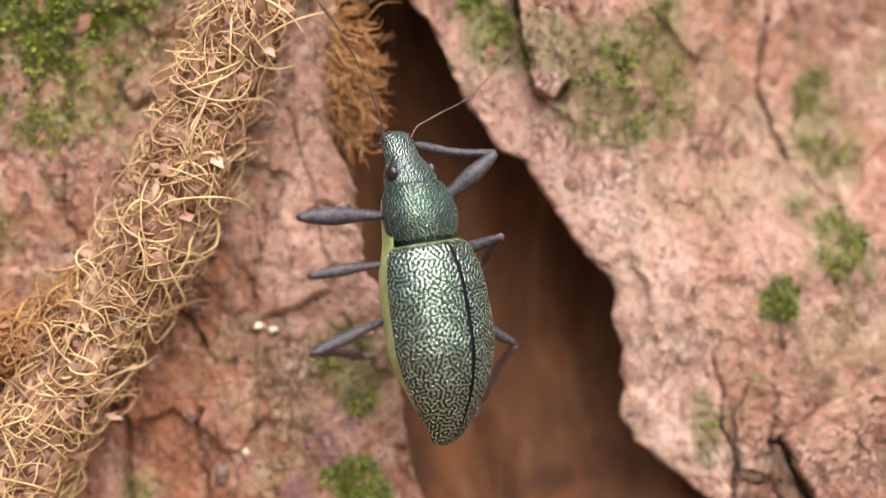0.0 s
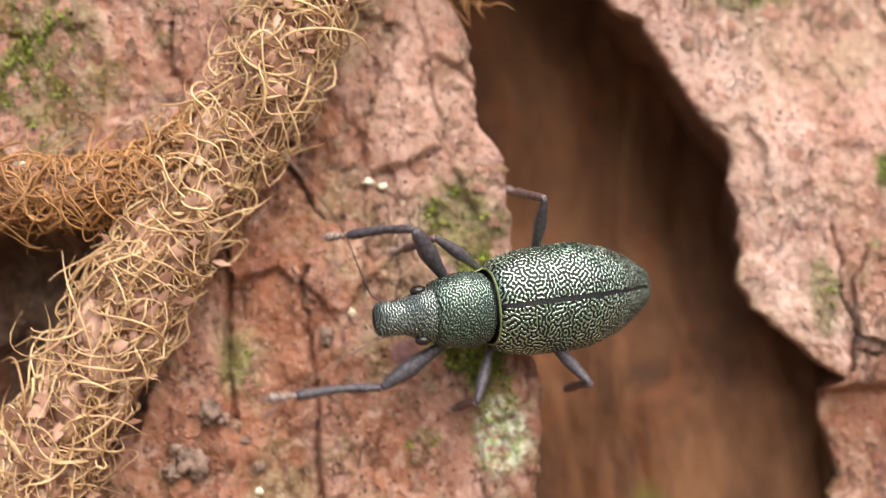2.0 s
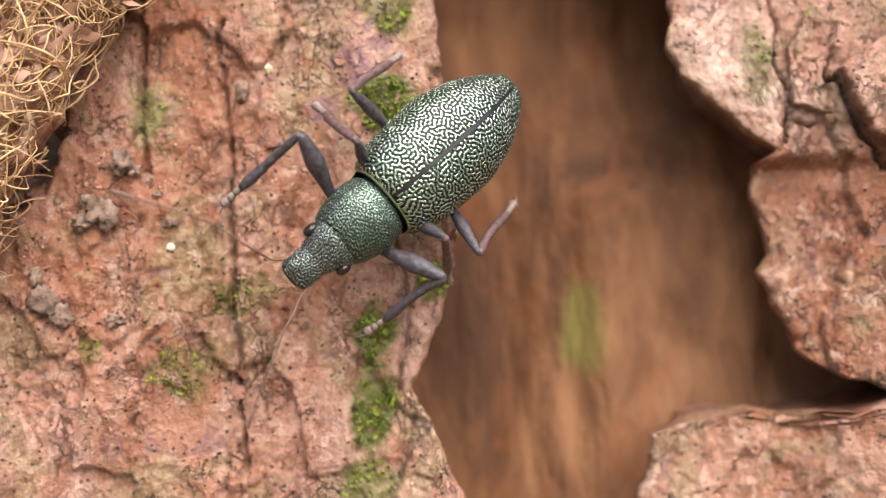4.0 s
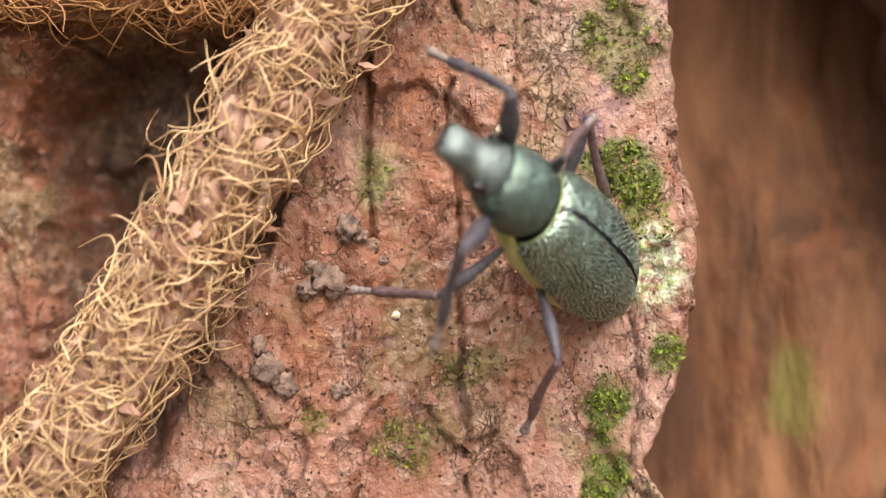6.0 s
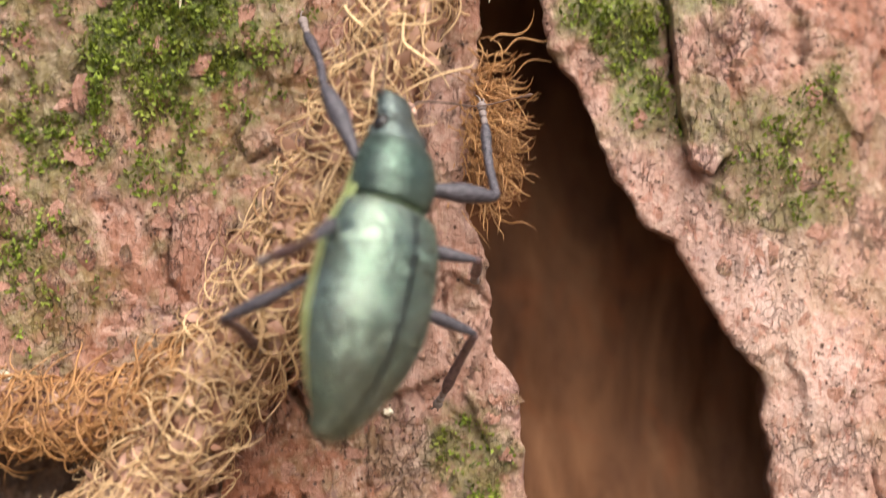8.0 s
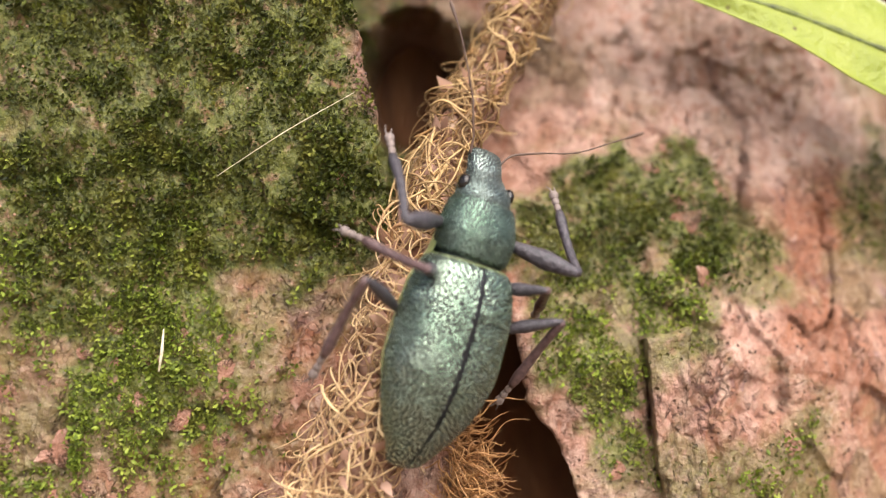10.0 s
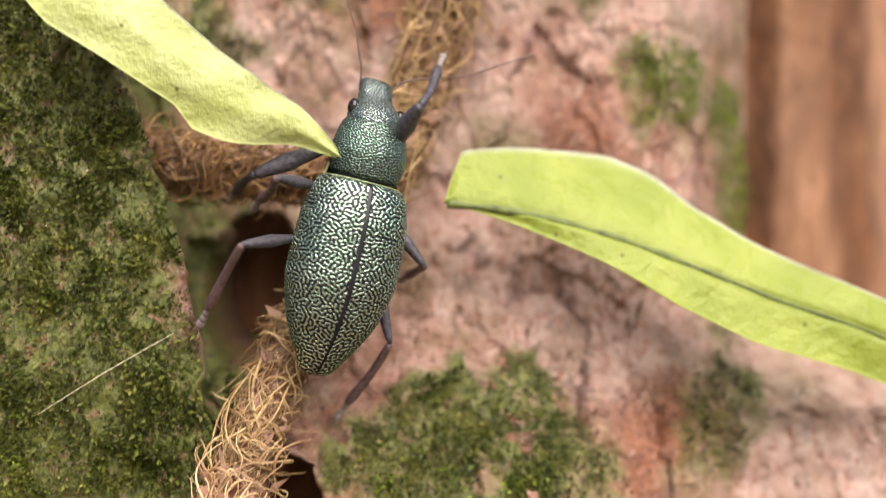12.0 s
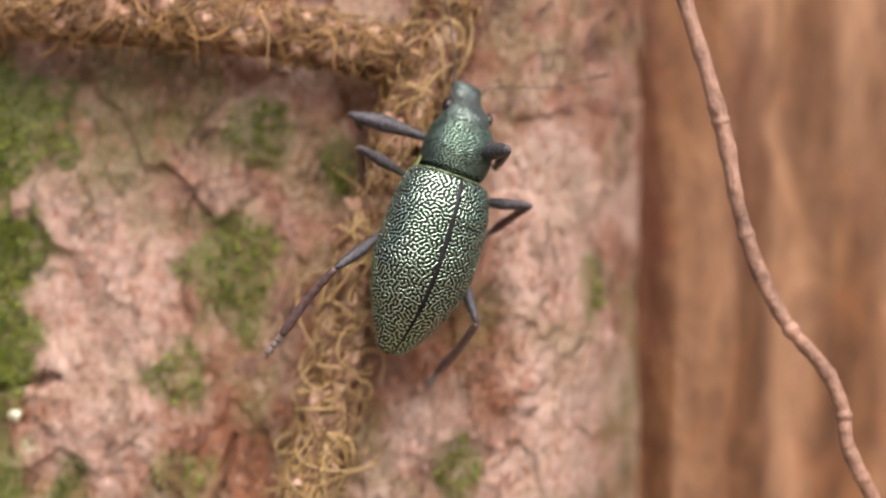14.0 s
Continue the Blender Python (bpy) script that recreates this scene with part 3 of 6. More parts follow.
def cracks(x, z, lines):
    """Depth of thin wandering cracks."""
    total = np.zeros_like(x)
    wx, wz = x + 0.30 * wave(x, z, 1.3, 91, 4), z + 0.30 * wave(x, z, 1.3, 93, 4)
    for width, depth, *knots in lines:
        for (ax, az), (bx, bz) in zip(knots, knots[1:]):
            near = (x > min(ax, bx) - 1.5) & (x < max(ax, bx) + 1.5) & (z > min(az, bz) - 1.5) & (z < max(az, bz) + 1.5)
            if near.any():
                px, pz = wx[near], wz[near]
                dx, dz = bx - ax, bz - az
                k = np.clip(((px - ax) * dx + (pz - az) * dz) / (dx * dx + dz * dz), 0, 1)
                d = np.hypot(px - ax - k * dx, pz - az - k * dz)
                total[near] = np.maximum(total[near], depth * np.exp(-(d / (width * (1 + 0.8 * wave(px, pz, 0.7, 92, 2)))) ** 4))
    return total


def left_height(x, z):
    y = bark_height(x, z)
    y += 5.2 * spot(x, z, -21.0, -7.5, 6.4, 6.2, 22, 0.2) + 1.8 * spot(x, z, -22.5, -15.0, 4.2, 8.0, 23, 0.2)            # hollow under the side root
    y += 2.2 * np.clip((-21.5 - x + 0.12 * (z + 3)) / 3.0, 0, 1) * np.clip((-2 - z) / 2, 0, 1)
    y += -1.0 * np.clip((z - 22) / 8, 0, 1)                            # the mossy plate stands prouder higher up
    y += cracks(x, z, LEFT_CRACKS) - 0.35 * spot(x, z, 3.3, -12.7, 1.5, 2.0, 17) * (0.6 + wave(x, z, 0.5, 97, 2))
    return y


def right_height(x, z):
    calm = np.clip((z + 10.5) / 2, 0, 1) * np.clip((16 - z) / 6, 0, 1)
    y = bark_height(x, z) * (1 - 0.5 * calm) + 0.3 + 0.25 * calm * np.abs(wave(x * 1.6, z * 0.5, 2.0, 145, 4))
    y += 7.6 * np.clip((z - 19.5) / 14.5, 0, 1) - 1.0 * spot(x, z, 5, 31, 12, 7, 49, 0.1)
    y += 11.0 * np.clip((x - 20) / 9, 0, 1.2) ** 2 * np.clip((z - 28) / 10, 0, 1)          # it rounds away to the side higher up
    y += 4.5 * np.clip((x - 15) / 12, 0, 1) * np.clip((z - 2) / 8, 0, 1) * np.clip((34 - z) / 10, 0, 1)          # it falls back from the crack
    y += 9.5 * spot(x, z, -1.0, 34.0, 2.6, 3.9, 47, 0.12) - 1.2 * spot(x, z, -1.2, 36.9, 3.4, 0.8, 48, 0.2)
    y += 1.5 * np.clip((-10.6 - z) / 0.6, 0, 1) * np.clip((27 - x) / 5, 0, 1)
    y += cracks(x, z, RIGHT_CRACKS)
    return y


def bark_plate(name, low, high, inner, outer, height, columns, step, rim_inner, rim_outer, label):
    """A thick plate of bark between two edges, its broken rims bent back and closed behind."""
    zs = np.arange(low, high + step / 2, step)
    z = np.repeat(zs[:, None], columns, 1)
    a = inner(zs) + ((0.34 + 0.5 * np.clip((-20 - zs) / 4, 0, 1)) * wave(zs, zs * 0 + 3, 1.6, 51, 5) + 0.16 * wave(zs, zs * 0 + 5, 0.55, 53, 2) if rim_inner else 0)
    b = outer(zs) + (0.34 * wave(zs, zs * 0 + 9, 1.7, 52, 5) + 0.14 * wave(zs, zs * 0 + 7, 0.55, 54, 2) if rim_outer else 0)
    u = np.linspace(0, 1, columns)[None, :]
    x = a[:, None] * (1 - u) + b[:, None] * u
    y = height(x, z) + roundness(x)
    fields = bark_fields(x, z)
    for side, on in ((x - a[:, None], rim_inner), (b[:, None] - x, rim_outer)):
        if on:
            y += 0.28 * np.exp(-side / 0.12)
    # the rims turn under and run back to the wood
    deep = 12.5

    def skirt(v, first, last):
        return np.concatenate([v[:, :1] + d for d in first] + [v] + [v[:, -1:] + d for d in last], 1)

    inward = (3.2, 2.2, 0.9, 0.15) if rim_inner else (0.0, 0.0, 0.0, 0.0)
    x2 = skirt(x, inward, (-0.15, -0.9, -2.2, -3.2) if rim_outer else (0, 0, 0, 0))
    y2 = skirt(y, (deep, 3.2, 1.9, 0.9), (0.9, 1.9, 3.2, deep))
    z2 = skirt(z, (0, 0, 0, 0), (0, 0, 0, 0))
    wrap = {k: skirt(v, (0, 0, 0, 0), (0, 0, 0, 0)) for k, v in fields.items()}
    z2 = z2 + np.clip((-19 - z2) / 3, 0, 1) * np.clip((x2 - 12) / 3, 0, 1) * 0.9 * wave(x2, z2, 2.2, 55, 4)
    z2 = z2 + np.clip((z2 - 48) / 5, 0, 1) * np.clip((-5 - x2) / 2, 0, 1) * (1.9 * wave(x2, z2 * 0.2, 2.3, 56, 5) - 0.6) * (0 if rim_inner else 1)
    # top and bottom ends
    x2, z2 = (np.concatenate([v[:1], v, v[-1:]], 0) for v in (x2, z2))
    z2[-1] -= 7.0
    y2 = np.concatenate([y2[:1] + deep, y2, y2[-1:] + deep], 0)
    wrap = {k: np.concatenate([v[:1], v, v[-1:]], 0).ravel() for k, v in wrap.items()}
    verts, faces = sheet(x2, y2, z2)
    return mesh_part(name, verts, faces, BARK, trunk, label, True, wrap)


def inner_wood():
    xs, zs = np.arange(-46, 50.1, 0.5), np.arange(-60, 110.1, 0.6)
    x, z = np.meshgrid(xs, zs)
    y = 12.5 + 1.0 * wave(x, z * 0.25, 4, 61, 3) + 0.3 * wave(x, z * 0.2, 1.1, 62, 2) + roundness(x) + 1.5 * np.clip((z - 5) / 15, 0, 1) * np.clip((20 - x) / 8, 0, 1)
    side = np.clip((x - 21) / 5, 0, 1) * np.clip((z - 24) / 8, 0, 1)
    y += side * (7.0 + 3.5 * wave(x, z * 0.08, 5.0, 67, 2)) - (2.0 + 2.5 * np.clip((x - 8) / 6, 0, 1)) * np.clip((-2 - z) / 10, 0, 1)
    pale = 0.12 * np.clip((-6 - z) / 12, 0, 1) * np.clip((x - 7) / 10, 0, 1) + side * np.clip(0.25 + 0.9 * wave(x, z * 0.10, 4.5, 68, 2), 0, 0.6)
    pale = pale * (1 - spot(x, z, 30.2, 62, 1.2, 30, 64, 0.3))
    dark = np.clip(spot(x, z, 29.0, 66, 1.6, 14, 65, 0.5) + 0.9 * spot(x, z, 36.5, 72, 1.8, 9, 66, 0.5), 0, 1)
    film = spot(x, z, 12.4, -19.5, 1.3, 2.6, 63, 0.3)
    verts, faces = sheet(x, y, z)
    return mesh_part("inner_wood", verts, faces, WOOD, trunk, "bare brown inner wood in the crack", True,
                     {"pale": np.clip(pale, 0, 1).ravel(), "film": film.ravel(), "dark": dark.ravel()})


def trunk_core():
    bm = bmesh.new()
    ring = []
    for k, z in enumerate((-900, -600, -200, -60, 110, 400, 900, 1400)):
        radius = 112 + max(0, -z - 500) * 0.08
        ring.append([bm.verts.new((radius * math.sin(a) * (1 + 0.03 * math.sin(5 * a + k)) + 3, 146 - radius * math.cos(a), z))
                     for a in (2 * math.pi * j / 48 for j in range(48))])
    for r, s in zip(ring, ring[1:]):
        for j in range(48):
            bm.faces.new((r[j], r[(j + 1) % 48], s[(j + 1) % 48], s[j]))
    bm.faces.new(ring[-1])
    return part("trunk_core", bm, WOOD, trunk)


trunk = tagged(new("tree_trunk"), "tree trunk with cracked pink-brown bark, moss and lichen", "tree trunk", "", "structure")
trunk_core()
inner_wood()
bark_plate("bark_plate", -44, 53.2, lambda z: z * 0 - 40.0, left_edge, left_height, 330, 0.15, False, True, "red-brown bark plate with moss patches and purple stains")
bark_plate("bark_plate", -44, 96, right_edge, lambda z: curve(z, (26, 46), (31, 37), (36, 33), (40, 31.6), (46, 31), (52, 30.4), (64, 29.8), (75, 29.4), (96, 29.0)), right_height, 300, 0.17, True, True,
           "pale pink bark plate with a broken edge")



def bark_shard(outline, depth, lean_x, lean_z, thick, seed):
    """A loose ragged slab of bark on the trunk. Outline: corners x, z; lean: rise towards the right and upwards."""
    corners = np.asarray(outline, float)
    ring = np.concatenate([np.linspace(p, q, 14, endpoint=False) for p, q in zip(corners, np.roll(corners, -1, 0))])
    ring = ring + 0.22 * np.stack([wave(ring[:, 0], ring[:, 1], 0.9, seed, 3), wave(ring[:, 0], ring[:, 1], 0.9, seed + 5, 3)], 1)
    middle = ring.mean(0)
    count, rows = len(ring), []
    for k in np.concatenate([np.linspace(0.02, 0.97, 26), [1.0, 1.0, 0.93]]):
        rows.append(middle + (ring - middle) * k)
    grid = np.stack(rows)
    x, z = grid[..., 0], grid[..., 1]
    y = depth - lean_x * (x - middle[0]) - lean_z * (z - middle[1]) + 0.8 * bark_height(x, z)
    y[-3] += 0.12
    y[-2] += 0.5 * thick
    y[-1] += thick
    x, y, z = (np.concatenate([v, v[:, :1]], 1) for v in (x, y, z))
    verts, faces = sheet(x, y, z)
    return mesh_part("bark_shard", verts, faces[:, ::-1], BARK, trunk, "broken slab of bark lifting off the trunk", True, {k: v.ravel() for k, v in bark_fields(x, z).items()})


bark_shard([(10.7, 20.6), (11.25, 14.9), (11.7, 12.0), (12.6, 11.6), (13.7, 12.7), (13.4, 15.7), (12.6, 18.1), (12.8, 21.3)], -0.8, 0.05, -0.03, 1.6, 201)
bark_shard([(23.9, -6.6), (26.5, -4.6), (29.4, -3.4), (33.0, -3.0), (33.5, -10.8), (28.4, -11.8), (25.4, -9.6), (24.5, -8.2)], -0.9, -0.03, -0.10, 1.5, 203)
bark_shard([(22.6, -3.6), (24.8, -4.4), (23.2, -6.6), (23.6, -8.8), (21.9, -8.2), (21.7, -5.4)], -0.35, 0.05, -0.04, 1.0, 205)
bark_shard([(25.5, -12.4), (29.5, -12.6), (33.5, -11.6), (33.5, -16.4), (29.2, -17.0), (26.8, -15.2)], 0.9, 0.0, 0.06, 1.2, 207)

# unseen ground, added to bounce light up onto the trunk
bm = bmesh.new()
bmesh.ops.create_grid(bm, x_segments=60, y_segments=60, size=40000)
for v in bm.verts:
    v.co.z = -900 + 12 * noise.noise(v.co * 0.003)
gdata = bpy.data.meshes.new("ground")
bmesh.ops.scale(bm, vec=(MM, MM, MM), verts=bm.verts)
bm.to_mesh(gdata)
bm.free()
gdata.materials.append(GROUND_BROWN)
ground = new("ground", gdata)
tagged(ground, "brown forest floor of leaf litter round the trunk", "ground", "", "structure")


# ---- aerial roots wrapped in dry fibres ----
def path_at(points, s):
    """A point on a smooth line through points, s from 0 to 1."""
    points = np.asarray(points, float)
    n = len(points) - 1
    k = np.clip(np.asarray(s) * n, 0, n - 1e-6)
    i = k.astype(int)
    f = (k - i)[:, None]
    p0, p1, p2, p3 = points[np.maximum(i - 1, 0)], points[i], points[i + 1], points[np.minimum(i + 2, n)]
    return 0.5 * (2 * p1 + (p2 - p0) * f + (2 * p0 - 5 * p1 + 4 * p2 - p3) * f ** 2 + (3 * p1 - p0 - 3 * p2 + p3) * f ** 3)


def tube(centres, radii, sides, close=True):
    """Points and faces of a tube along centres."""
    centres = np.asarray(centres, float)
    ahead = np.gradient(centres, axis=0)
    ahead /= np.linalg.norm(ahead, axis=1)[:, None] + 1e-9
    side = np.cross(ahead, (0.31, 0.87, 0.38))
    side /= np.linalg.norm(side, axis=1)[:, None] + 1e-9
    up = np.cross(side, ahead)
    a = np.linspace(0, 2 * math.pi, sides, endpoint=False)
    ring = np.cos(a)[None, :, None] * side[:, None] + np.sin(a)[None, :, None] * up[:, None]
    verts = centres[:, None] + ring * np.asarray(radii, float)[:, None, None]
    n = len(centres)
    faces = []
    for i in range(n - 1):
        for j in range(sides):
            k = (j + 1) % sides
            faces.append((i * sides + j, i * sides + k, (i + 1) * sides + k, (i + 1) * sides + j))
    if close:
        faces.append(tuple(range(sides - 1, -1, -1)))
        faces.append(tuple(range((n - 1) * sides, n * sides)))
    return verts.reshape(-1, 3), faces


def core_of_root(points, radius, parent, seed):
    """The knobbly core."""
    n = 40 * (len(points) - 1)
    centres = path_at(points, np.linspace(0, 1, n))
    verts, faces = tube(centres, radius(np.linspace(0, 1, n)), 22)
    mid = np.repeat(centres, 22, 0)
    swell = 1 + 0.16 * wave(verts[:, 0] * 1.3 + verts[:, 1], verts[:, 2], 1.5, seed, 3)
    verts = mid + (verts - mid) * swell[:, None]
    return mesh_part("core", verts, faces, ROOT, parent, "scaly pinkish root core")


def strands(lines, radii, sides=4):
    """Points and faces of many thin tubes: lines is count x n x 3, radii count x n."""
    count, n, _ = lines.shape
    ahead = np.gradient(lines, axis=1)
    ahead /= np.linalg.norm(ahead, axis=2, keepdims=True) + 1e-9
    side = np.cross(ahead, (0.31, 0.87, 0.38))
    side /= np.linalg.norm(side, axis=2, keepdims=True) + 1e-9
    up = np.cross(side, ahead)
    a = np.linspace(0, 2 * math.pi, sides, endpoint=False)
    ring = np.cos(a)[:, None] * side[:, :, None] + np.sin(a)[:, None] * up[:, :, None]
    verts = (lines[:, :, None] + ring * radii[:, :, None, None]).reshape(-1, 3)
    i, j = np.meshgrid(np.arange(n - 1), np.arange(sides), indexing="ij")
    k = (j + 1) % sides
    one = np.stack([i * sides + j, i * sides + k, (i + 1) * sides + k, (i + 1) * sides + j], -1).reshape(-1, 4)
    faces = (one[None] + (np.arange(count) * n * sides)[:, None, None]).reshape(-1, 4)
    return verts, faces


def fibre_coat(points, radius, count, length, material, parent, rng, lift=0.5, loose=0.12, thick=(0.045, 0.085), label="tangled dry root fibres"):
    """Curly fibres that hug a root and stray from it."""
    n = 14
    s0 = rng.uniform(0, 1, count)
    here, there = path_at(points, s0), path_at(points, np.minimum(1, s0 + 0.004) + 1e-5)
    ahead = there - here
    ahead /= np.linalg.norm(ahead, axis=1, keepdims=True) + 1e-9
    side = np.cross(ahead, (0, 1, 0))
    side /= np.linalg.norm(side, axis=1, keepdims=True) + 1e-9
    out = np.cross(side, ahead)
    out *= -np.sign(out[:, 1:2])
    f = np.linspace(0, 1, n)[None, :]
    col = lambda v: v[:, None]
    r = col(radius(s0))
    a, tilt = col(rng.normal(0, 0.85, count)), col(rng.normal(0, 0.62, count))
    stray = col(rng.uniform(0, 1, count) < loose)
    span = col(length * rng.uniform(0.35, 1.5, count))
    bend, phase = col(rng.normal(0, 2.3, count)), col(rng.uniform(0, 6.28, count))
    curl, turn = col(rng.uniform(0.05, 0.5, count)), col(np.where(rng.uniform(0, 1, count) < 0.5, 1.0, -1.0))
    wind = tilt + bend * f
    step = span / (n - 1) * turn
    along = np.cumsum(np.cos(wind) * step, 1) - 0.2 * span * turn
    angle = a + np.cumsum(np.sin(wind) * step, 1) / np.maximum(r, 0.4)
    rise = lift * (0.10 + np.sin(f * math.pi) * col(rng.uniform(0.0, 0.9, count) ** 2))
    rr = r * 1.03 + rise + np.where(stray, span * 0.42 * f * f, 0)
    line = col(here) + col(ahead) * along[..., None] + (col(side) * np.sin(angle)[..., None] + col(out) * np.cos(angle)[..., None]) * rr[..., None]
    line = line + curl[..., None] * np.stack([np.sin(phase + 8 * f), 0.5 * np.sin(phase * 2 + 6 * f), np.cos(phase + 7 * f)], -1) * f[..., None]
    line[..., 1] = np.minimum(line[..., 1], col(here[:, 1]) + 0.7 * r)
    width = col(rng.uniform(*thick, count) * np.where(rng.uniform(0, 1, count) < 0.15, 1.6, 1.0)) * np.interp(f, (0, 0.1, 0.7, 1), (0.7, 1, 1, 0.3))
    verts, faces = strands(line, width)
    return tagged(mesh_part("fibre_coat", verts, faces, material, parent, label), "", "", "", "stuff")


MAIN_ROOT = [(-28.5, -1.2, -28), (-25.5, -1.6, -23), (-22.3, -1.8, -18.5), (-19.3, -2.0, -14.0), (-16.6, -2.0, -9.2), (-13.8, -1.8, -4.0), (-10.6, -1.7, 1.0),
             (-7.6, -1.8, 5.5), (-5.4, -2.0, 10.0), (-3.2, -2.0, 15.0), (-1.2, -1.6, 20.0), (-0.3, -0.6, 25.0), (1.0, 1.0, 29.8), (3.2, 2.6, 34.0),
             (5.8, 4.2, 39.2), (7.6, 5.2, 44.5), (9.2, 5.6, 50.0), (10.4, 6.0, 55.5), (11.8, 6.0, 62.0), (14.2, 6.0, 70.0), (16.6, 6.0, 78.0), (18.0, 6.0, 88.0), (18.0, 6.0, 96.0)]


def main_radius(s):
    return np.interp(s, (0, 0.25, 0.42, 0.48, 0.53, 0.6, 0.66, 1), (2.35, 2.25, 1.9, 1.6, 1.0, 1.05, 1.4, 1.4))


rng = np.random.default_rng(11)
main_root = tagged(new("aerial_root"), "climbing aerial root wrapped in straw-coloured fibres", "root", "aerial roots")
core_of_root(MAIN_ROOT, main_radius, main_root, 71)
LOW_ROOT, HIGH_ROOT = MAIN_ROOT[:12], MAIN_ROOT[11:]
low_radius, high_radius = lambda s: main_radius(s * 0.5), lambda s: main_radius(0.5 + s * 0.5)
# dark undercoat: the shaded gaps between straw fibres, put into colour
fibre_coat(LOW_ROOT, low_radius, 500, 1.7, UMBER, main_root, rng, 0.35, 0.05, (0.022, 0.05), "short dark fibres close to the root")
fibre_coat(LOW_ROOT, low_radius, 1450, 3.0, STRAW, main_root, rng, 1.0, 0.17, (0.020, 0.055))
fibre_coat(HIGH_ROOT, high_radius, 850, 2.0, UMBER, main_root, rng, 0.45, 0.08, (0.022, 0.05), "short dark fibres close to the root")
fibre_coat(HIGH_ROOT, high_radius, 800, 3.6, HONEY, main_root, rng, 1.0, 0.17, (0.022, 0.058))



def root_chaff(points, radius, count, parent, rng):
    """Small papery scales that peel off the root between its fibres."""
    s0 = rng.uniform(0, 1, count)
    here, there = path_at(points, s0), path_at(points, np.minimum(1, s0 + 0.004) + 1e-5)
    ahead = there - here
    ahead /= np.linalg.norm(ahead, axis=1, keepdims=True) + 1e-9
    side = np.cross(ahead, (0, 1, 0))
    side /= np.linalg.norm(side, axis=1, keepdims=True) + 1e-9
    a = rng.normal(0, 0.75, count)[:, None]
    out = side * np.sin(a) + np.array((0, -1, 0)) * np.cos(a)
    base = here + out * radius(s0)[:, None] * rng.uniform(0.92, 1.12, (count, 1))
    heading = ahead * rng.normal(0.6, 0.5, (count, 1)) + out * rng.uniform(0.1, 0.7, (count, 1)) + side * rng.normal(0, 0.45, (count, 1))
    heading /= np.linalg.norm(heading, axis=1, keepdims=True)
    size = rng.uniform(0.5, 1.25, (count, 1))
    across = np.cross(heading, out + rng.normal(0, 0.25, (count, 3)))
    across /= np.linalg.norm(across, axis=1, keepdims=True)
    wide = size * rng.uniform(0.2, 0.36, (count, 1))
    verts = np.stack([base, base + heading * size * 0.45 + across * wide, base + heading * size + out * size * 0.15,
                      base + heading * size * 0.5 - across * wide, base + heading * size * 0.5 + out * size * 0.14], 1).reshape(-1, 3)
    i = np.arange(count)[:, None] * 5
    faces = np.concatenate([i + (0, 1, 4), i + (1, 2, 4), i + (2, 3, 4), i + (3, 0, 4)], 0)
    return tagged(mesh_part("chaff", verts, faces, CHAFF, parent, "papery pinkish scales peeling between the fibres"), "", "", "", "stuff")


root_chaff(LOW_ROOT, low_radius, 520, main_root, rng)
root_chaff(HIGH_ROOT, high_radius, 160, main_root, rng)

side_root = tagged(new("aerial_root"), "rust-brown fibrous side root joining the climbing root", "root", "aerial roots")
SIDE = [(-40, -0.4, 1.2), (-32, -0.6, 0.6), (-26, -0.8, 0.3), (-21, -1.2, 0.2), (-17, -1.5, 0.0), (-13.5, -1.6, 0.6), (-10.8, -1.6, 2.2)]
side_radius = lambda s: np.interp(s, (0, 0.6, 1), (1.5, 1.55, 1.7))
core_of_root(SIDE, side_radius, side_root, 72)
fibre_coat(SIDE, side_radius, 700, 2.8, RUST, side_root, rng, 0.5, 0.18, (0.03, 0.06))

upper_root = tagged(new("aerial_root"), "short rust-brown side root above the dark hollow", "root", "aerial roots")
UPPER = [(-9.0, 5.0, 41.5), (-6.3, 3.6, 40.8), (-3.2, 3.0, 40.1), (0.6, 3.2, 39.9), (4.6, 3.4, 40.0)]
upper_radius = lambda s: np.interp(s, (0, 1), (1.3, 1.2))
core_of_root(UPPER, upper_radius, upper_root, 73)
fibre_coat(UPPER, upper_radius, 460, 2.4, UMBER, upper_root, rng, 0.5, 0.16, (0.03, 0.06))

top_root = tagged(new("aerial_root"), "horizontal fibrous side root high on the trunk", "root", "aerial roots")
TOP = [(-26, 8.0, 79.0), (-15, 6.6, 77.4), (-7.4, 5.8, 76.4), (0, 5.4, 75.8), (7, 5.2, 75.2), (14.0, 5.6, 74.0)]
top_radius = lambda s: np.interp(s, (0, 1), (1.6, 1.3))
core_of_root(TOP, top_radius, top_root, 74)
fibre_coat(TOP, top_radius, 700, 2.6, UMBER, top_root, rng, 0.5, 0.12, (0.03, 0.06))


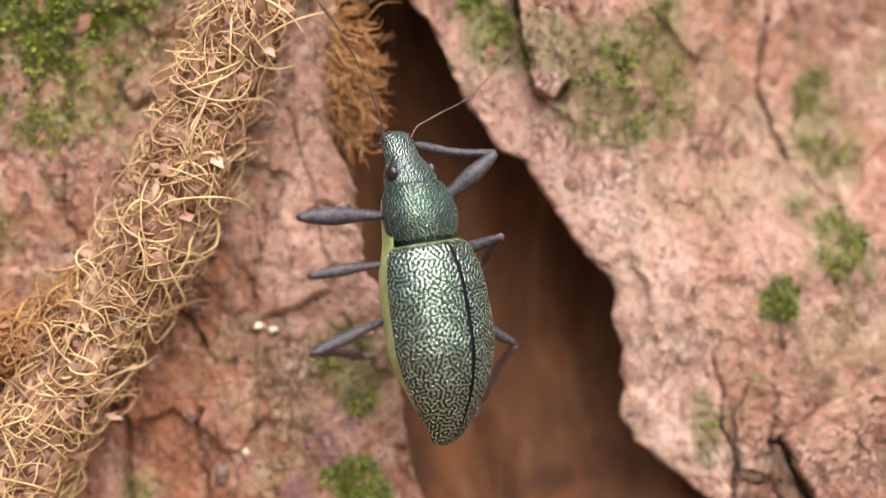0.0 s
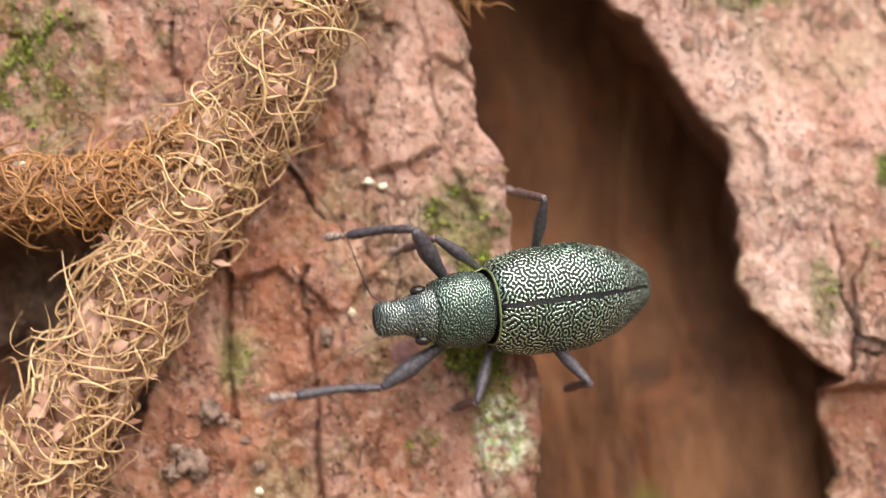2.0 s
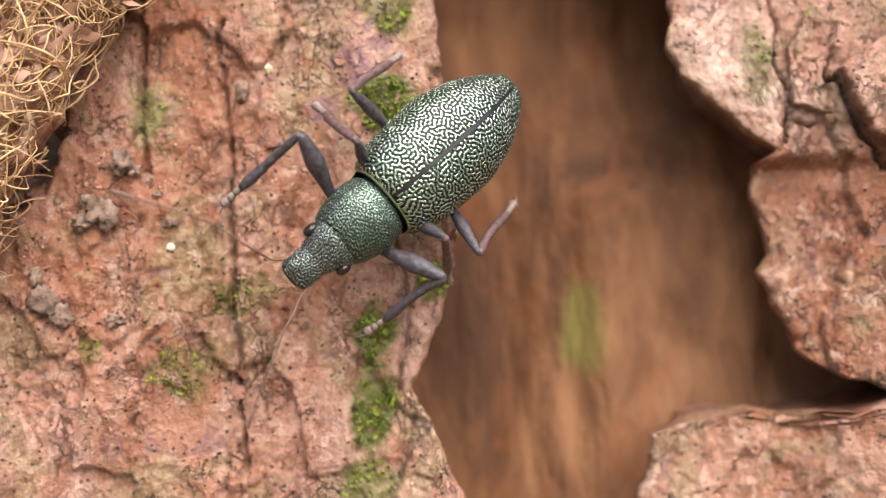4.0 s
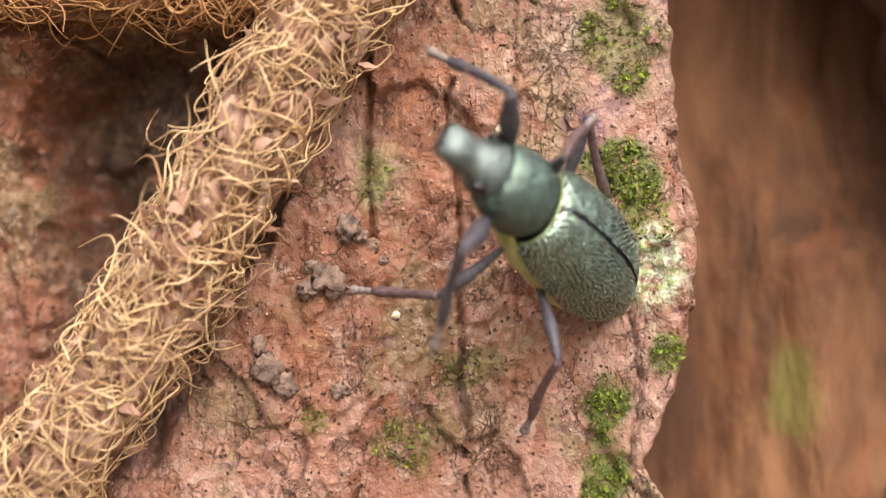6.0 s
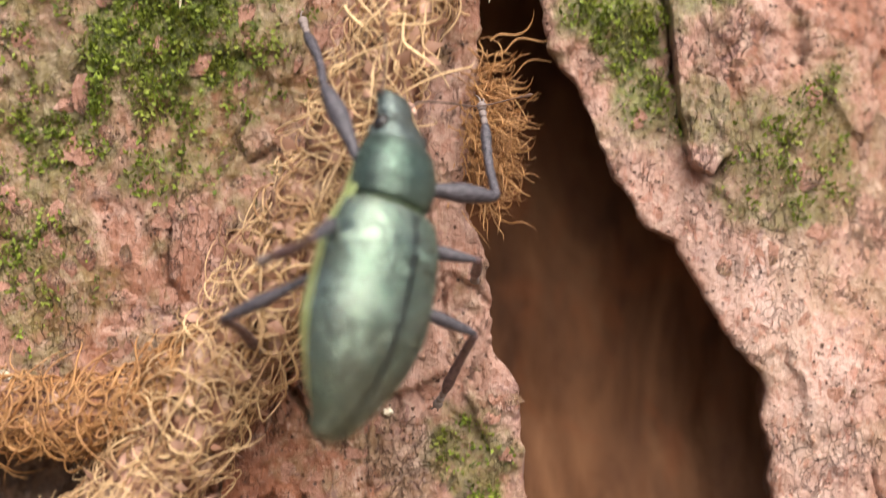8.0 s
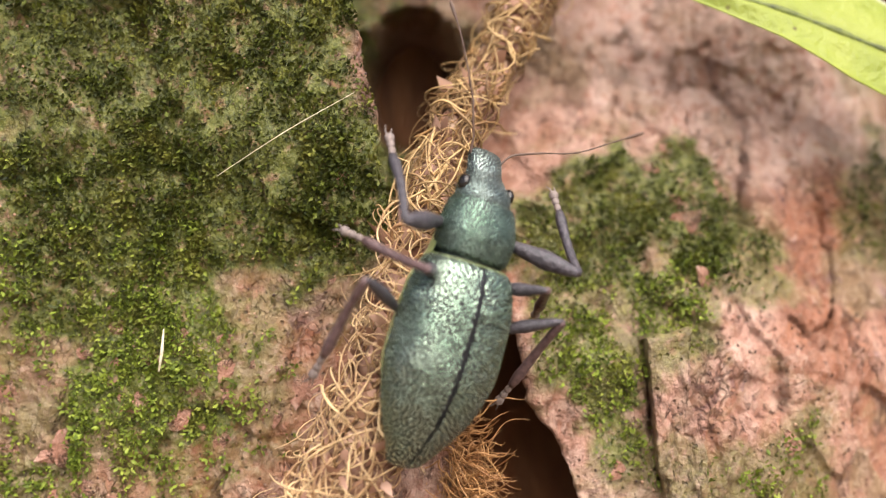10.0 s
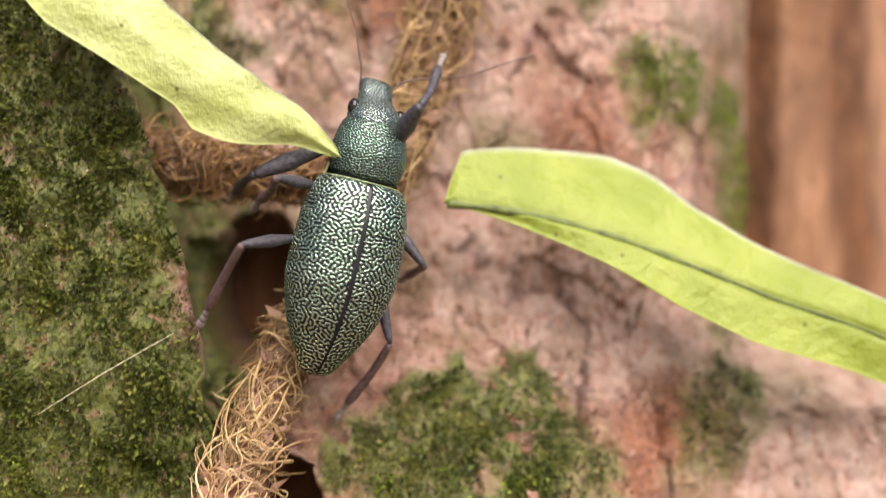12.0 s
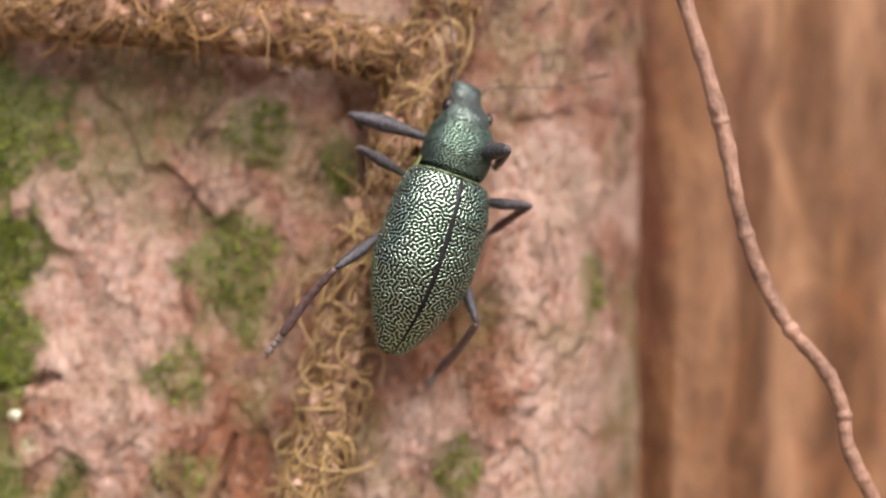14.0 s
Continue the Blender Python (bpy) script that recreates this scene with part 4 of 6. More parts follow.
def fibre_tuft(centre, count, rng):
    """A loose brush of rust-coloured rootlets that hangs into the crack."""
    f = np.linspace(0, 1, 12)[None, :, None]
    start = np.array(centre) + rng.normal(0, 1, (count, 3)) * (0.6, 0.6, 1.6)
    heading = np.stack([rng.uniform(0.1, 1.0, count), rng.uniform(-0.6, 0.5, count), rng.uniform(-1.2, 0.5, count)], 1)
    heading /= np.linalg.norm(heading, axis=1, keepdims=True)
    span, phase, curl = (rng.uniform(lo, hi, count)[:, None, None] for lo, hi in ((0.8, 2.6), (0, 6.28), (0.1, 0.4)))
    line = start[:, None] + heading[:, None] * span * f
    line = line + curl * f * np.concatenate([np.sin(phase + 6 * f), np.cos(phase + 5 * f), np.sin(phase * 2 + 7 * f)], 2)
    width = rng.uniform(0.02, 0.045, count)[:, None] * np.interp(f[..., 0], (0, 0.7, 1), (1, 1, 0.3))
    verts, faces = strands(line, width)
    return tagged(mesh_part("fibre_tuft", verts, faces, RUST), "rust-orange tuft of rootlets hanging into the crack", "root fibres", "", "stuff")


fibre_tuft((1.7, -0.2, 13.4), 420, rng)


# ---- moss ----
def surface(x, z):
    """Depth of the bark under a place."""
    x, z = np.asarray(x, float), np.asarray(z, float)
    left = (x < left_edge(z)) & (z < 53)
    return np.where(left, left_height(x, z), right_height(x, z)) + roundness(x)


def moss_patch(cx, cz, rx, rz, density, rng):
    count = int(480 * rx * rz * (0.35 + 0.65 * density))
    x = cx + rx * 1.5 * rng.uniform(-1, 1, count)
    z = cz + rz * 1.5 * rng.uniform(-1, 1, count)
    clump = wave(x, z, 0.9, 81, 2)
    keep = (spot(x, z, cx, cz, rx, rz, 4, 0.85) > rng.uniform(0.1, 0.8, count)) & (clump > 0.35 - 0.95 * density + rng.normal(0, 0.15, count))
    solid = (x < left_edge(z) - 0.15) & (z < 52.8) | (x > right_edge(z) + 0.15)
    x, z, clump = x[keep & solid], z[keep & solid], clump[keep & solid]
    if len(x) < 8:
        return None
    y = surface(x, z)
    n = len(x)
    base = np.stack([x, y + 0.05, z], 1)
    heading = np.stack([rng.normal(0, 0.7, n), -np.abs(rng.normal(0.75, 0.35, n)), rng.normal(0.1, 0.7, n)], 1)
    heading /= np.linalg.norm(heading, axis=1)[:, None]
    size = (rng.uniform(0.14, 0.36, n) * (1.0 + 0.5 * np.clip(clump, 0, 1)))[:, None]
    base[:, 1] -= 0.5 * np.clip(clump + 0.3, 0, 1) * rng.uniform(0, 1, n)
    across = np.cross(heading, rng.normal(0, 1, (n, 3)))
    across /= np.linalg.norm(across, axis=1)[:, None]
    bend = np.cross(heading, across)
    verts = np.stack([base, base + heading * size * 0.5 + across * size * 0.26, base + heading * size + bend * size * 0.25,
                      base + heading * size * 0.5 - across * size * 0.26, base + heading * size * 0.48 + bend * size * 0.16], 1).reshape(-1, 3)
    i = np.arange(n)[:, None] * 5
    faces = np.concatenate([i + (0, 1, 4), i + (1, 2, 4), i + (2, 3, 4), i + (3, 0, 4)], 0)
    ob = mesh_part("moss_patch", verts, faces, DARK_MOSS if 24 < cz < 34 or cx < -2 and 23 < cz < 53 else MOSS)
    thick = "dense green cushion of moss on the bark" if density > 0.7 else "thin yellow-green moss scattered on the bark"
    return tagged(ob, thick, "moss", "moss patches", "stuff")


for row in MOSS_SPOTS:
    moss_patch(*row, rng)


# ---- leaves and tendril ----
def leaf(name, material, rib, above, below, twist, label, vein=0.5):
    """A thick leaf blade round a midrib; above and below give the half widths along it."""
    n, m = 70, 16
    s = np.linspace(0, 1, n)
    line = path_at(rib, s)
    ahead = np.gradient(line, axis=0)
    ahead /= np.linalg.norm(ahead, axis=1)[:, None]
    side = np.cross(ahead, (0, 1, 0))
    side *= np.sign(side[:, 2])[:, None]
    side /= np.linalg.norm(side, axis=1)[:, None]
    hi, lo = np.interp(s, *zip(*above)), np.interp(s, *zip(*below))
    t = np.concatenate([np.linspace(-1, 0, m), np.linspace(0, 1, m)[1:]])
    width = np.where(t[None, :] < 0, lo[:, None] * t[None, :], hi[:, None] * t[None, :])
    depth = twist(s)[:, None] * width - 0.10 * np.cos(t[None, :] * math.pi) * 1.5 + 0.12 * np.sin(s[:, None] * 23 + 3 * t[None, :]) * np.abs(t[None, :])
    front = line[:, None] + side[:, None] * width[..., None] + np.array((0, 1, 0)) * depth[..., None]
    groove = np.exp(-(t / 0.10) ** 2)[None, :]
    front[..., 1] += 0.3 * vein * groove
    back = front + np.array((0, 1, 0)) * (0.28 - 0.16 * np.abs(t)[None, :])[..., None]
    rows, columns = n, len(t)
    a, fa = sheet(front[..., 0], front[..., 1], front[..., 2])
    b, fb = sheet(back[..., 0], back[..., 1], back[..., 2])
    off = rows * columns
    faces = fa.tolist() + [tuple(reversed([q + off for q in f])) for f in fb.tolist()]
    index = np.arange(off).reshape(rows, columns)
    border = index[0].tolist() + index[1:, -1].tolist() + index[-1, -2::-1].tolist() + index[-2:0:-1, 0].tolist()
    for p, q in zip(border, border[1:] + border[:1]):
        faces.append((p, q, q + off, p + off))
    # upper margin only, where the leaf colour carries a painted bright edge
    edge = np.repeat(np.clip((t - 0.93) / 0.04, 0, 1)[None, :], rows, 0).ravel()
    rib_mask = np.repeat(np.clip(1 - np.abs(t + 0.03) / 0.14, 0, 1)[None, :], rows, 0).ravel()
    ob = mesh_part(name, np.concatenate([a, b]), faces, material, None, "", True, {"rim": np.tile(edge, 2), "rib": np.tile(rib_mask, 2) * vein})
    return tagged(ob, label, "leaf", "leaves on the root")


right_leaf = leaf("leaf", LEAF, [(9.2, 1.6, 38.45), (13.3, 1.6, 37.95), (17.6, 1.9, 36.9), (21.9, 2.2, 35.4), (26.2, 2.5, 33.8), (31.1, 2.8, 32.2), (37.5, 3.4, 29.4), (44.0, 4.2, 25.8)],
     ((0, 0.05), (0.03, 2.8), (0.1, 3.3), (0.25, 4.2), (0.32, 4.0), (0.40, 3.1), (0.50, 2.5), (0.62, 2.1), (0.75, 1.8), (0.93, 1.0), (1, 0.05)),
     ((0, 0.05), (0.05, 0.2), (0.15, 0.8), (0.3, 1.5), (0.42, 2.2), (0.55, 2.5), (0.75, 2.2), (0.93, 1.0), (1, 0.05)),
     lambda s: 0.30 + 0.25 * np.sin(s * 5), "bright yellow-green strap leaf with a dark midrib")
left_leaf = leaf("leaf", YOUNG_LEAF, [(4.5, -3.2, 40.0), (2.3, -3.5, 41.3), (-0.1, -3.8, 42.1), (-2.2, -4.0, 43.5), (-5.3, -4.2, 45.9), (-7.6, -4.3, 47.7), (-8.8, -4.2, 48.9)],
     ((0, 0.03), (0.17, 1.0), (0.33, 1.7), (0.5, 1.7), (0.67, 1.9), (0.8, 2.4), (0.9, 2.8), (0.97, 2.3), (1, 1.1)),
     ((0, 0.03), (0.17, 0.8), (0.33, 1.6), (0.42, 1.9), (0.5, 1.5), (0.67, 1.9), (0.8, 2.2), (0.9, 2.0), (0.97, 1.2), (1, 0.3)),
     lambda s: -0.25 + 0.6 * s, "pale yellow-green leaf curling over the root", 0.0)


def midrib(points, radius, parent):
    """The dark rib along a leaf's face."""
    s = np.linspace(0.01, 0.98, 90)
    centres = path_at(points, s) + np.array((0, -0.02, -0.05))
    verts, faces = tube(centres, radius * (1.05 - 0.7 * s) * (1 + 0.25 * np.sin(s * 71)), 8)
    return mesh_part("midrib", verts, faces, RIB_DARK, parent, "dark green midrib")


midrib([(9.2, 1.6, 38.45), (13.3, 1.6, 37.95), (17.6, 1.9, 36.9), (21.9, 2.2, 35.4), (26.2, 2.5, 33.8), (31.1, 2.8, 32.2), (37.5, 3.4, 29.4), (44.0, 4.2, 25.8)], 0.20, right_leaf)


def tendril():
    """A thin wavy stem with slight nodes."""
    points = [(26.4, 2.0, 84.0), (27.8, 1.2, 77.0), (29.2, 1.0, 72.3), (30.1, 1.0, 69.0), (30.7, 1.0, 66.0), (31.7, 1.0, 63.0), (33.1, 1.0, 60.4), (34.9, 1.0, 58.3),
              (35.8, 1.0, 56.4), (36.1, 1.0, 54.5), (37.4, 1.2, 52.0), (39.2, 2.0, 49.0), (41.0, 5.0, 47.0), (42.5, 13.0, 46.0)]
    s = np.linspace(0, 1, 160)
    centres = path_at(points, s)
    radii = 0.40 - 0.10 * s + 0.05 * np.sin(s * 60) ** 8 + 0.03 * np.sin(s * 37)
    verts, faces = tube(centres, radii, 10)
    ob = tagged(new("tendril"))
    mesh_part("stem", verts, faces, TWIG, ob)
    for k in (0.20, 0.34, 0.47, 0.63, 0.74):
        at = path_at(points, np.linspace(k - 0.012, k + 0.012, 9))
        v, f = tube(at, np.interp(np.linspace(0, 1, 9), (0, 0.5, 1), (0.30, 0.50 - 0.12 * k, 0.30)), 12)
        mesh_part("node", v, f, TWIG, ob, "slightly swollen joint of the stem")
    return tagged(ob, "thin pinkish-brown woody tendril hanging before the trunk", "tendril")


tendril()


# ---- loose scales and grit on the bark ----
def flake_mesh(r):
    """A thin ragged scale with a raised middle."""
    n = r.randint(8, 11)
    wide, tall = r.uniform(0.7, 1.0), r.uniform(0.8, 1.35)
    bm = bmesh.new()
    ring = []
    for k in range(n):
        a = 2 * math.pi * k / n
        d = r.uniform(0.6, 1.1)
        ring.append((wide * d * math.cos(a), tall * d * math.sin(a)))
    top = [bm.verts.new((x, r.uniform(-0.05, 0.06), z)) for x, z in ring]
    low = [bm.verts.new((x * 0.85, 0.28, z * 0.85)) for x, z in ring]
    crown = bm.verts.new((r.uniform(-0.2, 0.2), -0.14, r.uniform(-0.2, 0.2)))
    for k in range(n):
        j = (k + 1) % n
        bm.faces.new((top[k], top[j], crown))
        bm.faces.new((top[j], top[k], low[k], low[j]))
    bmesh.ops.recalc_face_normals(bm, faces=bm.faces)
    bmesh.ops.scale(bm, vec=(MM, MM, MM), verts=bm.verts)
    data = bpy.data.meshes.new("bark_scale")
    bm.to_mesh(data)
    bm.free()
    data.materials.append(BARK)
    return data


r = random.Random(5)
shapes = [flake_mesh(r) for _ in range(14)]
places = []
while len(places) < 286:
    flaky = len(places) % 5 < 2                       # the flaking stretch above the side root
    x, z = (r.uniform(-22, -3), r.uniform(2, 21)) if flaky else (r.uniform(-24, 31), r.uniform(-30, 32))
    crowd = 0.4 if flaky else float(wave(np.array([x]), np.array([z]), 5.0, 95, 2)[0])
    if crowd + r.uniform(-0.5, 0.3) < 0 or math.hypot(x - 3.3, z + 12.7) < 3.2 or x > left_edge(z) - 0.6 and x < right_edge(z) + 0.8:
        continue
    places.append((x, z))
depths = surface([p[0] for p in places], [p[1] for p in places])
for (x, z), y in zip(places, depths):
    scale_piece = new("bark_scale", r.choice(shapes))
    scale_piece.parent = trunk
    size = r.uniform(0.3, 0.9)
    scale_piece.matrix_basis = Matrix.LocRotScale(Vector((x, y + 0.05, z)) * MM, Euler((radians(r.uniform(-22, 14)), radians(r.uniform(0, 360)), radians(r.uniform(-18, 18)))), Vector((size, size, size)))


def grit(count, rng):
    """Tiny crumbs strewn over the bark."""
    x, z = rng.uniform(-25, 31, count), rng.uniform(-32, 76, count)
    crowd = wave(x, z, 3.5, 96, 3)
    keep = (crowd > -0.05) & ((x < left_edge(z) - 0.2) & (z < 52) | (x > right_edge(z) + 0.3) & (x < 25.5))
    x, z = x[keep], z[keep]
    n = len(x)
    centre = np.stack([x, surface(x, z) - 0.01, z], 1)
    corner = np.array([(1, 0, 0), (-1, 0, 0), (0, 1, 0), (0, -1, 0), (0, 0, 1), (0, 0, -1)], float)
    size = rng.uniform(0.03, 0.11, n)[:, None, None] * rng.uniform(0.6, 1.3, (n, 6, 1))
    spin = rng.normal(0, 1, (n, 3, 3))
    spin, _ = np.linalg.qr(spin)
    verts = (centre[:, None] + size * np.einsum("kj,nji->nki", corner, spin)).reshape(-1, 3)
    one = np.array([(0, 2, 4), (2, 1, 4), (1, 3, 4), (3, 0, 4), (2, 0, 5), (1, 2, 5), (3, 1, 5), (0, 3, 5)])
    faces = (one[None] + (np.arange(n) * 6)[:, None, None]).reshape(-1, 3)
    return tagged(mesh_part("grit", verts, faces, GRIT, None, "", False), "tiny dark and pale crumbs strewn over the bark", "grit", "", "stuff")


def grit_material():
    m = Nodes("grit")
    colour = m.mix(m.ramp(m.island(), 0.35, 0.9), (0.05, 0.024, 0.018), (0.50, 0.30, 0.21))
    return m.finish(colour, 0.6)


GRIT = grit_material()
grit(9000, rng)


# ---- crumbs and grains on the bark ----
def crumb(name, x, z, size, material, seed, label, category):
    bm = bmesh.new()
    bmesh.ops.create_icosphere(bm, subdivisions=3, radius=1)
    r = random.Random(seed)
    depth = float(surface(np.array([x]), np.array([z]))[0])
    stretch = Vector((r.uniform(0.7, 1.3), r.uniform(0.5, 0.8), r.uniform(0.7, 1.3))) * size
    for v in bm.verts:
        k = 0.85 + 0.75 * noise.noise(v.co * 1.9 + Vector((seed, 0, 0))) + 0.45 * noise.noise(v.co * 4.5 + Vector((0, seed, 0)))
        v.co = Vector((v.co.x * stretch.x, v.co.y * stretch.y, v.co.z * stretch.z)) * k
        v.co += Vector((x, depth - 0.25 * size, z))
    return tagged(part(name, bm, material), label, category, category + "s")


for k, (x, z, size) in enumerate(((-11.2, -10.9, 0.55), (-10.6, -11.3, 0.3), (-12.1, -13.4, 0.75), (-13.1, -13.8, 0.6), (-12.8, -12.7, 0.45), (-8.9, -13.8, 0.35), (-15.0, -17.6, 0.7),
                                  (-14.2, -18.3, 0.6), (-15.4, -16.4, 0.5), (-5.4, -7.3, 0.5), (-11.6, -18.5, 0.35), (-9.6, -12.4, 0.25))):
    crumb("bark_crumb", x, z, size, CRUMB, k + 5, "grey-brown crumb of debris stuck on the bark", "crumb")
for k, (x, z, size) in enumerate(((-3.1, 0.4, 0.30), (-2.4, 0.15, 0.26), (-20.3, 1.6, 0.32), (-9.0, -15.0, 0.28), (-4.1, -6.2, 0.2), (-6.9, 54.6, 0.45), (-22.6, 9.8, 0.35))):
    crumb("pale_grain", x, z, size, PALE, k + 40, "small pale round grain lying on the bark", "grain")


def thread(points, radius, name, material, label):
    """A fine bent hair or sliver lying on the bark."""
    verts, faces = tube(path_at(points, np.linspace(0, 1, 24)), radius * np.interp(np.linspace(0, 1, 24), (0, 0.5, 1), (0.5, 1, 0.4)), 6)
    return tagged(mesh_part(name, verts, faces, material), label, name.replace("_", " "))


thread([(-9.6, -1.6, 28.0), (-6.4, -2.3, 30.0), (-3.2, -2.2, 31.9)], 0.022, "plant_hair", PALE, "fine pale hair stuck to the moss")
thread([(-12.2, -1.3, 18.9), (-12.0, -1.6, 19.8), (-11.9, -1.7, 20.9)], 0.09, "dry_sliver", PALE, "pale dry sliver standing in the moss")
thread([(1.4, -0.6, 22.2), (2.2, -1.6, 21.6), (2.5, -1.8, 20.4), (2.1, -1.6, 19.2)], 0.035, "loose_fibre", PALE, "loose white fibre curling by the crack")


# ---- the weevil; its x runs forward, y to its left, z to its back ----
def maze_field(period, seed, size=(14.0, 16.0), step=0.03):
    """Worm-like stripes of one spacing, in -1..1, on a sheet in mm."""
    r = np.random.default_rng(seed)
    v = r.normal(0, 1, (int(size[0] / step), int(size[1] / step)))
    fx, fy = np.meshgrid(np.fft.fftfreq(v.shape[0], step), np.fft.fftfreq(v.shape[1], step), indexing="ij")
    ring = np.exp(-((np.hypot(fx * 0.85, fy) * period - 1) / 0.36) ** 2)
    for _ in range(2):
        v = np.fft.ifft2(np.fft.fft2(v) * ring).real
        v = np.tanh(1.3 * v / v.std())
    return v


def shell(name, material, parent, stations, first, last, sides=28, label="", cap=True, period=0.0, relief=0.0, n=64):
    """A lofted shell. Stations: x, half width, top, bottom, drop of the axis. first and last: the angles in degrees round the axis.
    period and relief: the spacing and height of its maze of scales."""
    st = np.asarray(stations, float)
    u = 0.5 - 0.5 * np.cos(np.linspace(0, math.pi, n))
    xs = st[0, 0] + (st[-1, 0] - st[0, 0]) * (0.5 * u + 0.5 * np.linspace(0, 1, n))
    w, top, low, drop = (smooth_line(xs, st[:, 0], st[:, k]) for k in (1, 2, 3, 4))
    a = np.radians(np.linspace(first, last, sides))
    c, s = np.cos(a), np.sin(a)
    cy, cz = np.sign(c) * np.abs(c) ** 0.86, np.sign(s) * np.abs(s) ** 0.86
    y = w[:, None] * cy[None, :]
    z = np.where(s[None, :] >= 0, top[:, None] * cz[None, :], low[:, None] * cz[None, :]) + drop[:, None]
    x = np.repeat(xs[:, None], sides, 1)
    fields = None
    if period:
        sheet_of = maze_field(period, int(first) + 11)
        around = np.cumsum(np.hypot(np.diff(y, axis=1, prepend=y[:, :1]), np.diff(z, axis=1, prepend=z[:, :1])), 1)
        around = around - around[:, sides // 2:sides // 2 + 1] + 8.0
        iu, iv = ((x - st[0, 0] + 1.0) / 0.03).astype(int), (around / 0.03).astype(int)
        maze = sheet_of[np.clip(iu, 0, sheet_of.shape[0] - 1), np.clip(iv, 0, sheet_of.shape[1] - 1)]
        y, z = y + relief * maze * c[None, :], z + relief * maze * s[None, :]
        fields = {"maze": maze.ravel()}
    verts, faces = sheet(x, y, z)
    faces = faces.tolist()
    if cap:
        faces.append(tuple(range(sides)))
        faces.append(tuple(range((n - 1) * sides, n * sides))[::-1])
    return mesh_part(name, verts, faces, material, parent, label, True, fields)


def smooth_line(x, xs, ys):
    """A smooth line through knots (Hermite with flat-safe slopes)."""
    xs, ys = np.asarray(xs, float), np.asarray(ys, float)
    d = np.diff(ys) / np.diff(xs)
    slope = np.concatenate([d[:1], np.where(d[1:] * d[:-1] > 0, 2 * d[1:] * d[:-1] / (d[1:] + d[:-1] + 1e-12), 0), d[-1:]])
    i = np.clip(np.searchsorted(xs, x) - 1, 0, len(xs) - 2)
    h = xs[i + 1] - xs[i]
    t = (x - xs[i]) / h
    return ((2 * t ** 3 - 3 * t ** 2 + 1) * ys[i] + (t ** 3 - 2 * t ** 2 + t) * h * slope[i] + (3 * t ** 2 - 2 * t ** 3) * ys[i + 1] + (t ** 3 - t ** 2) * h * slope[i + 1])


def ball(name, centre, size, material, parent, label=""):
    bm = bmesh.new()
    bmesh.ops.create_uvsphere(bm, u_segments=20, v_segments=12, radius=1)
    for v in bm.verts:
        v.co = Vector((v.co.x * size[0] + centre[0], v.co.y * size[1] + centre[1], v.co.z * size[2] + centre[2]))
    return part(name, bm, material, parent, label)


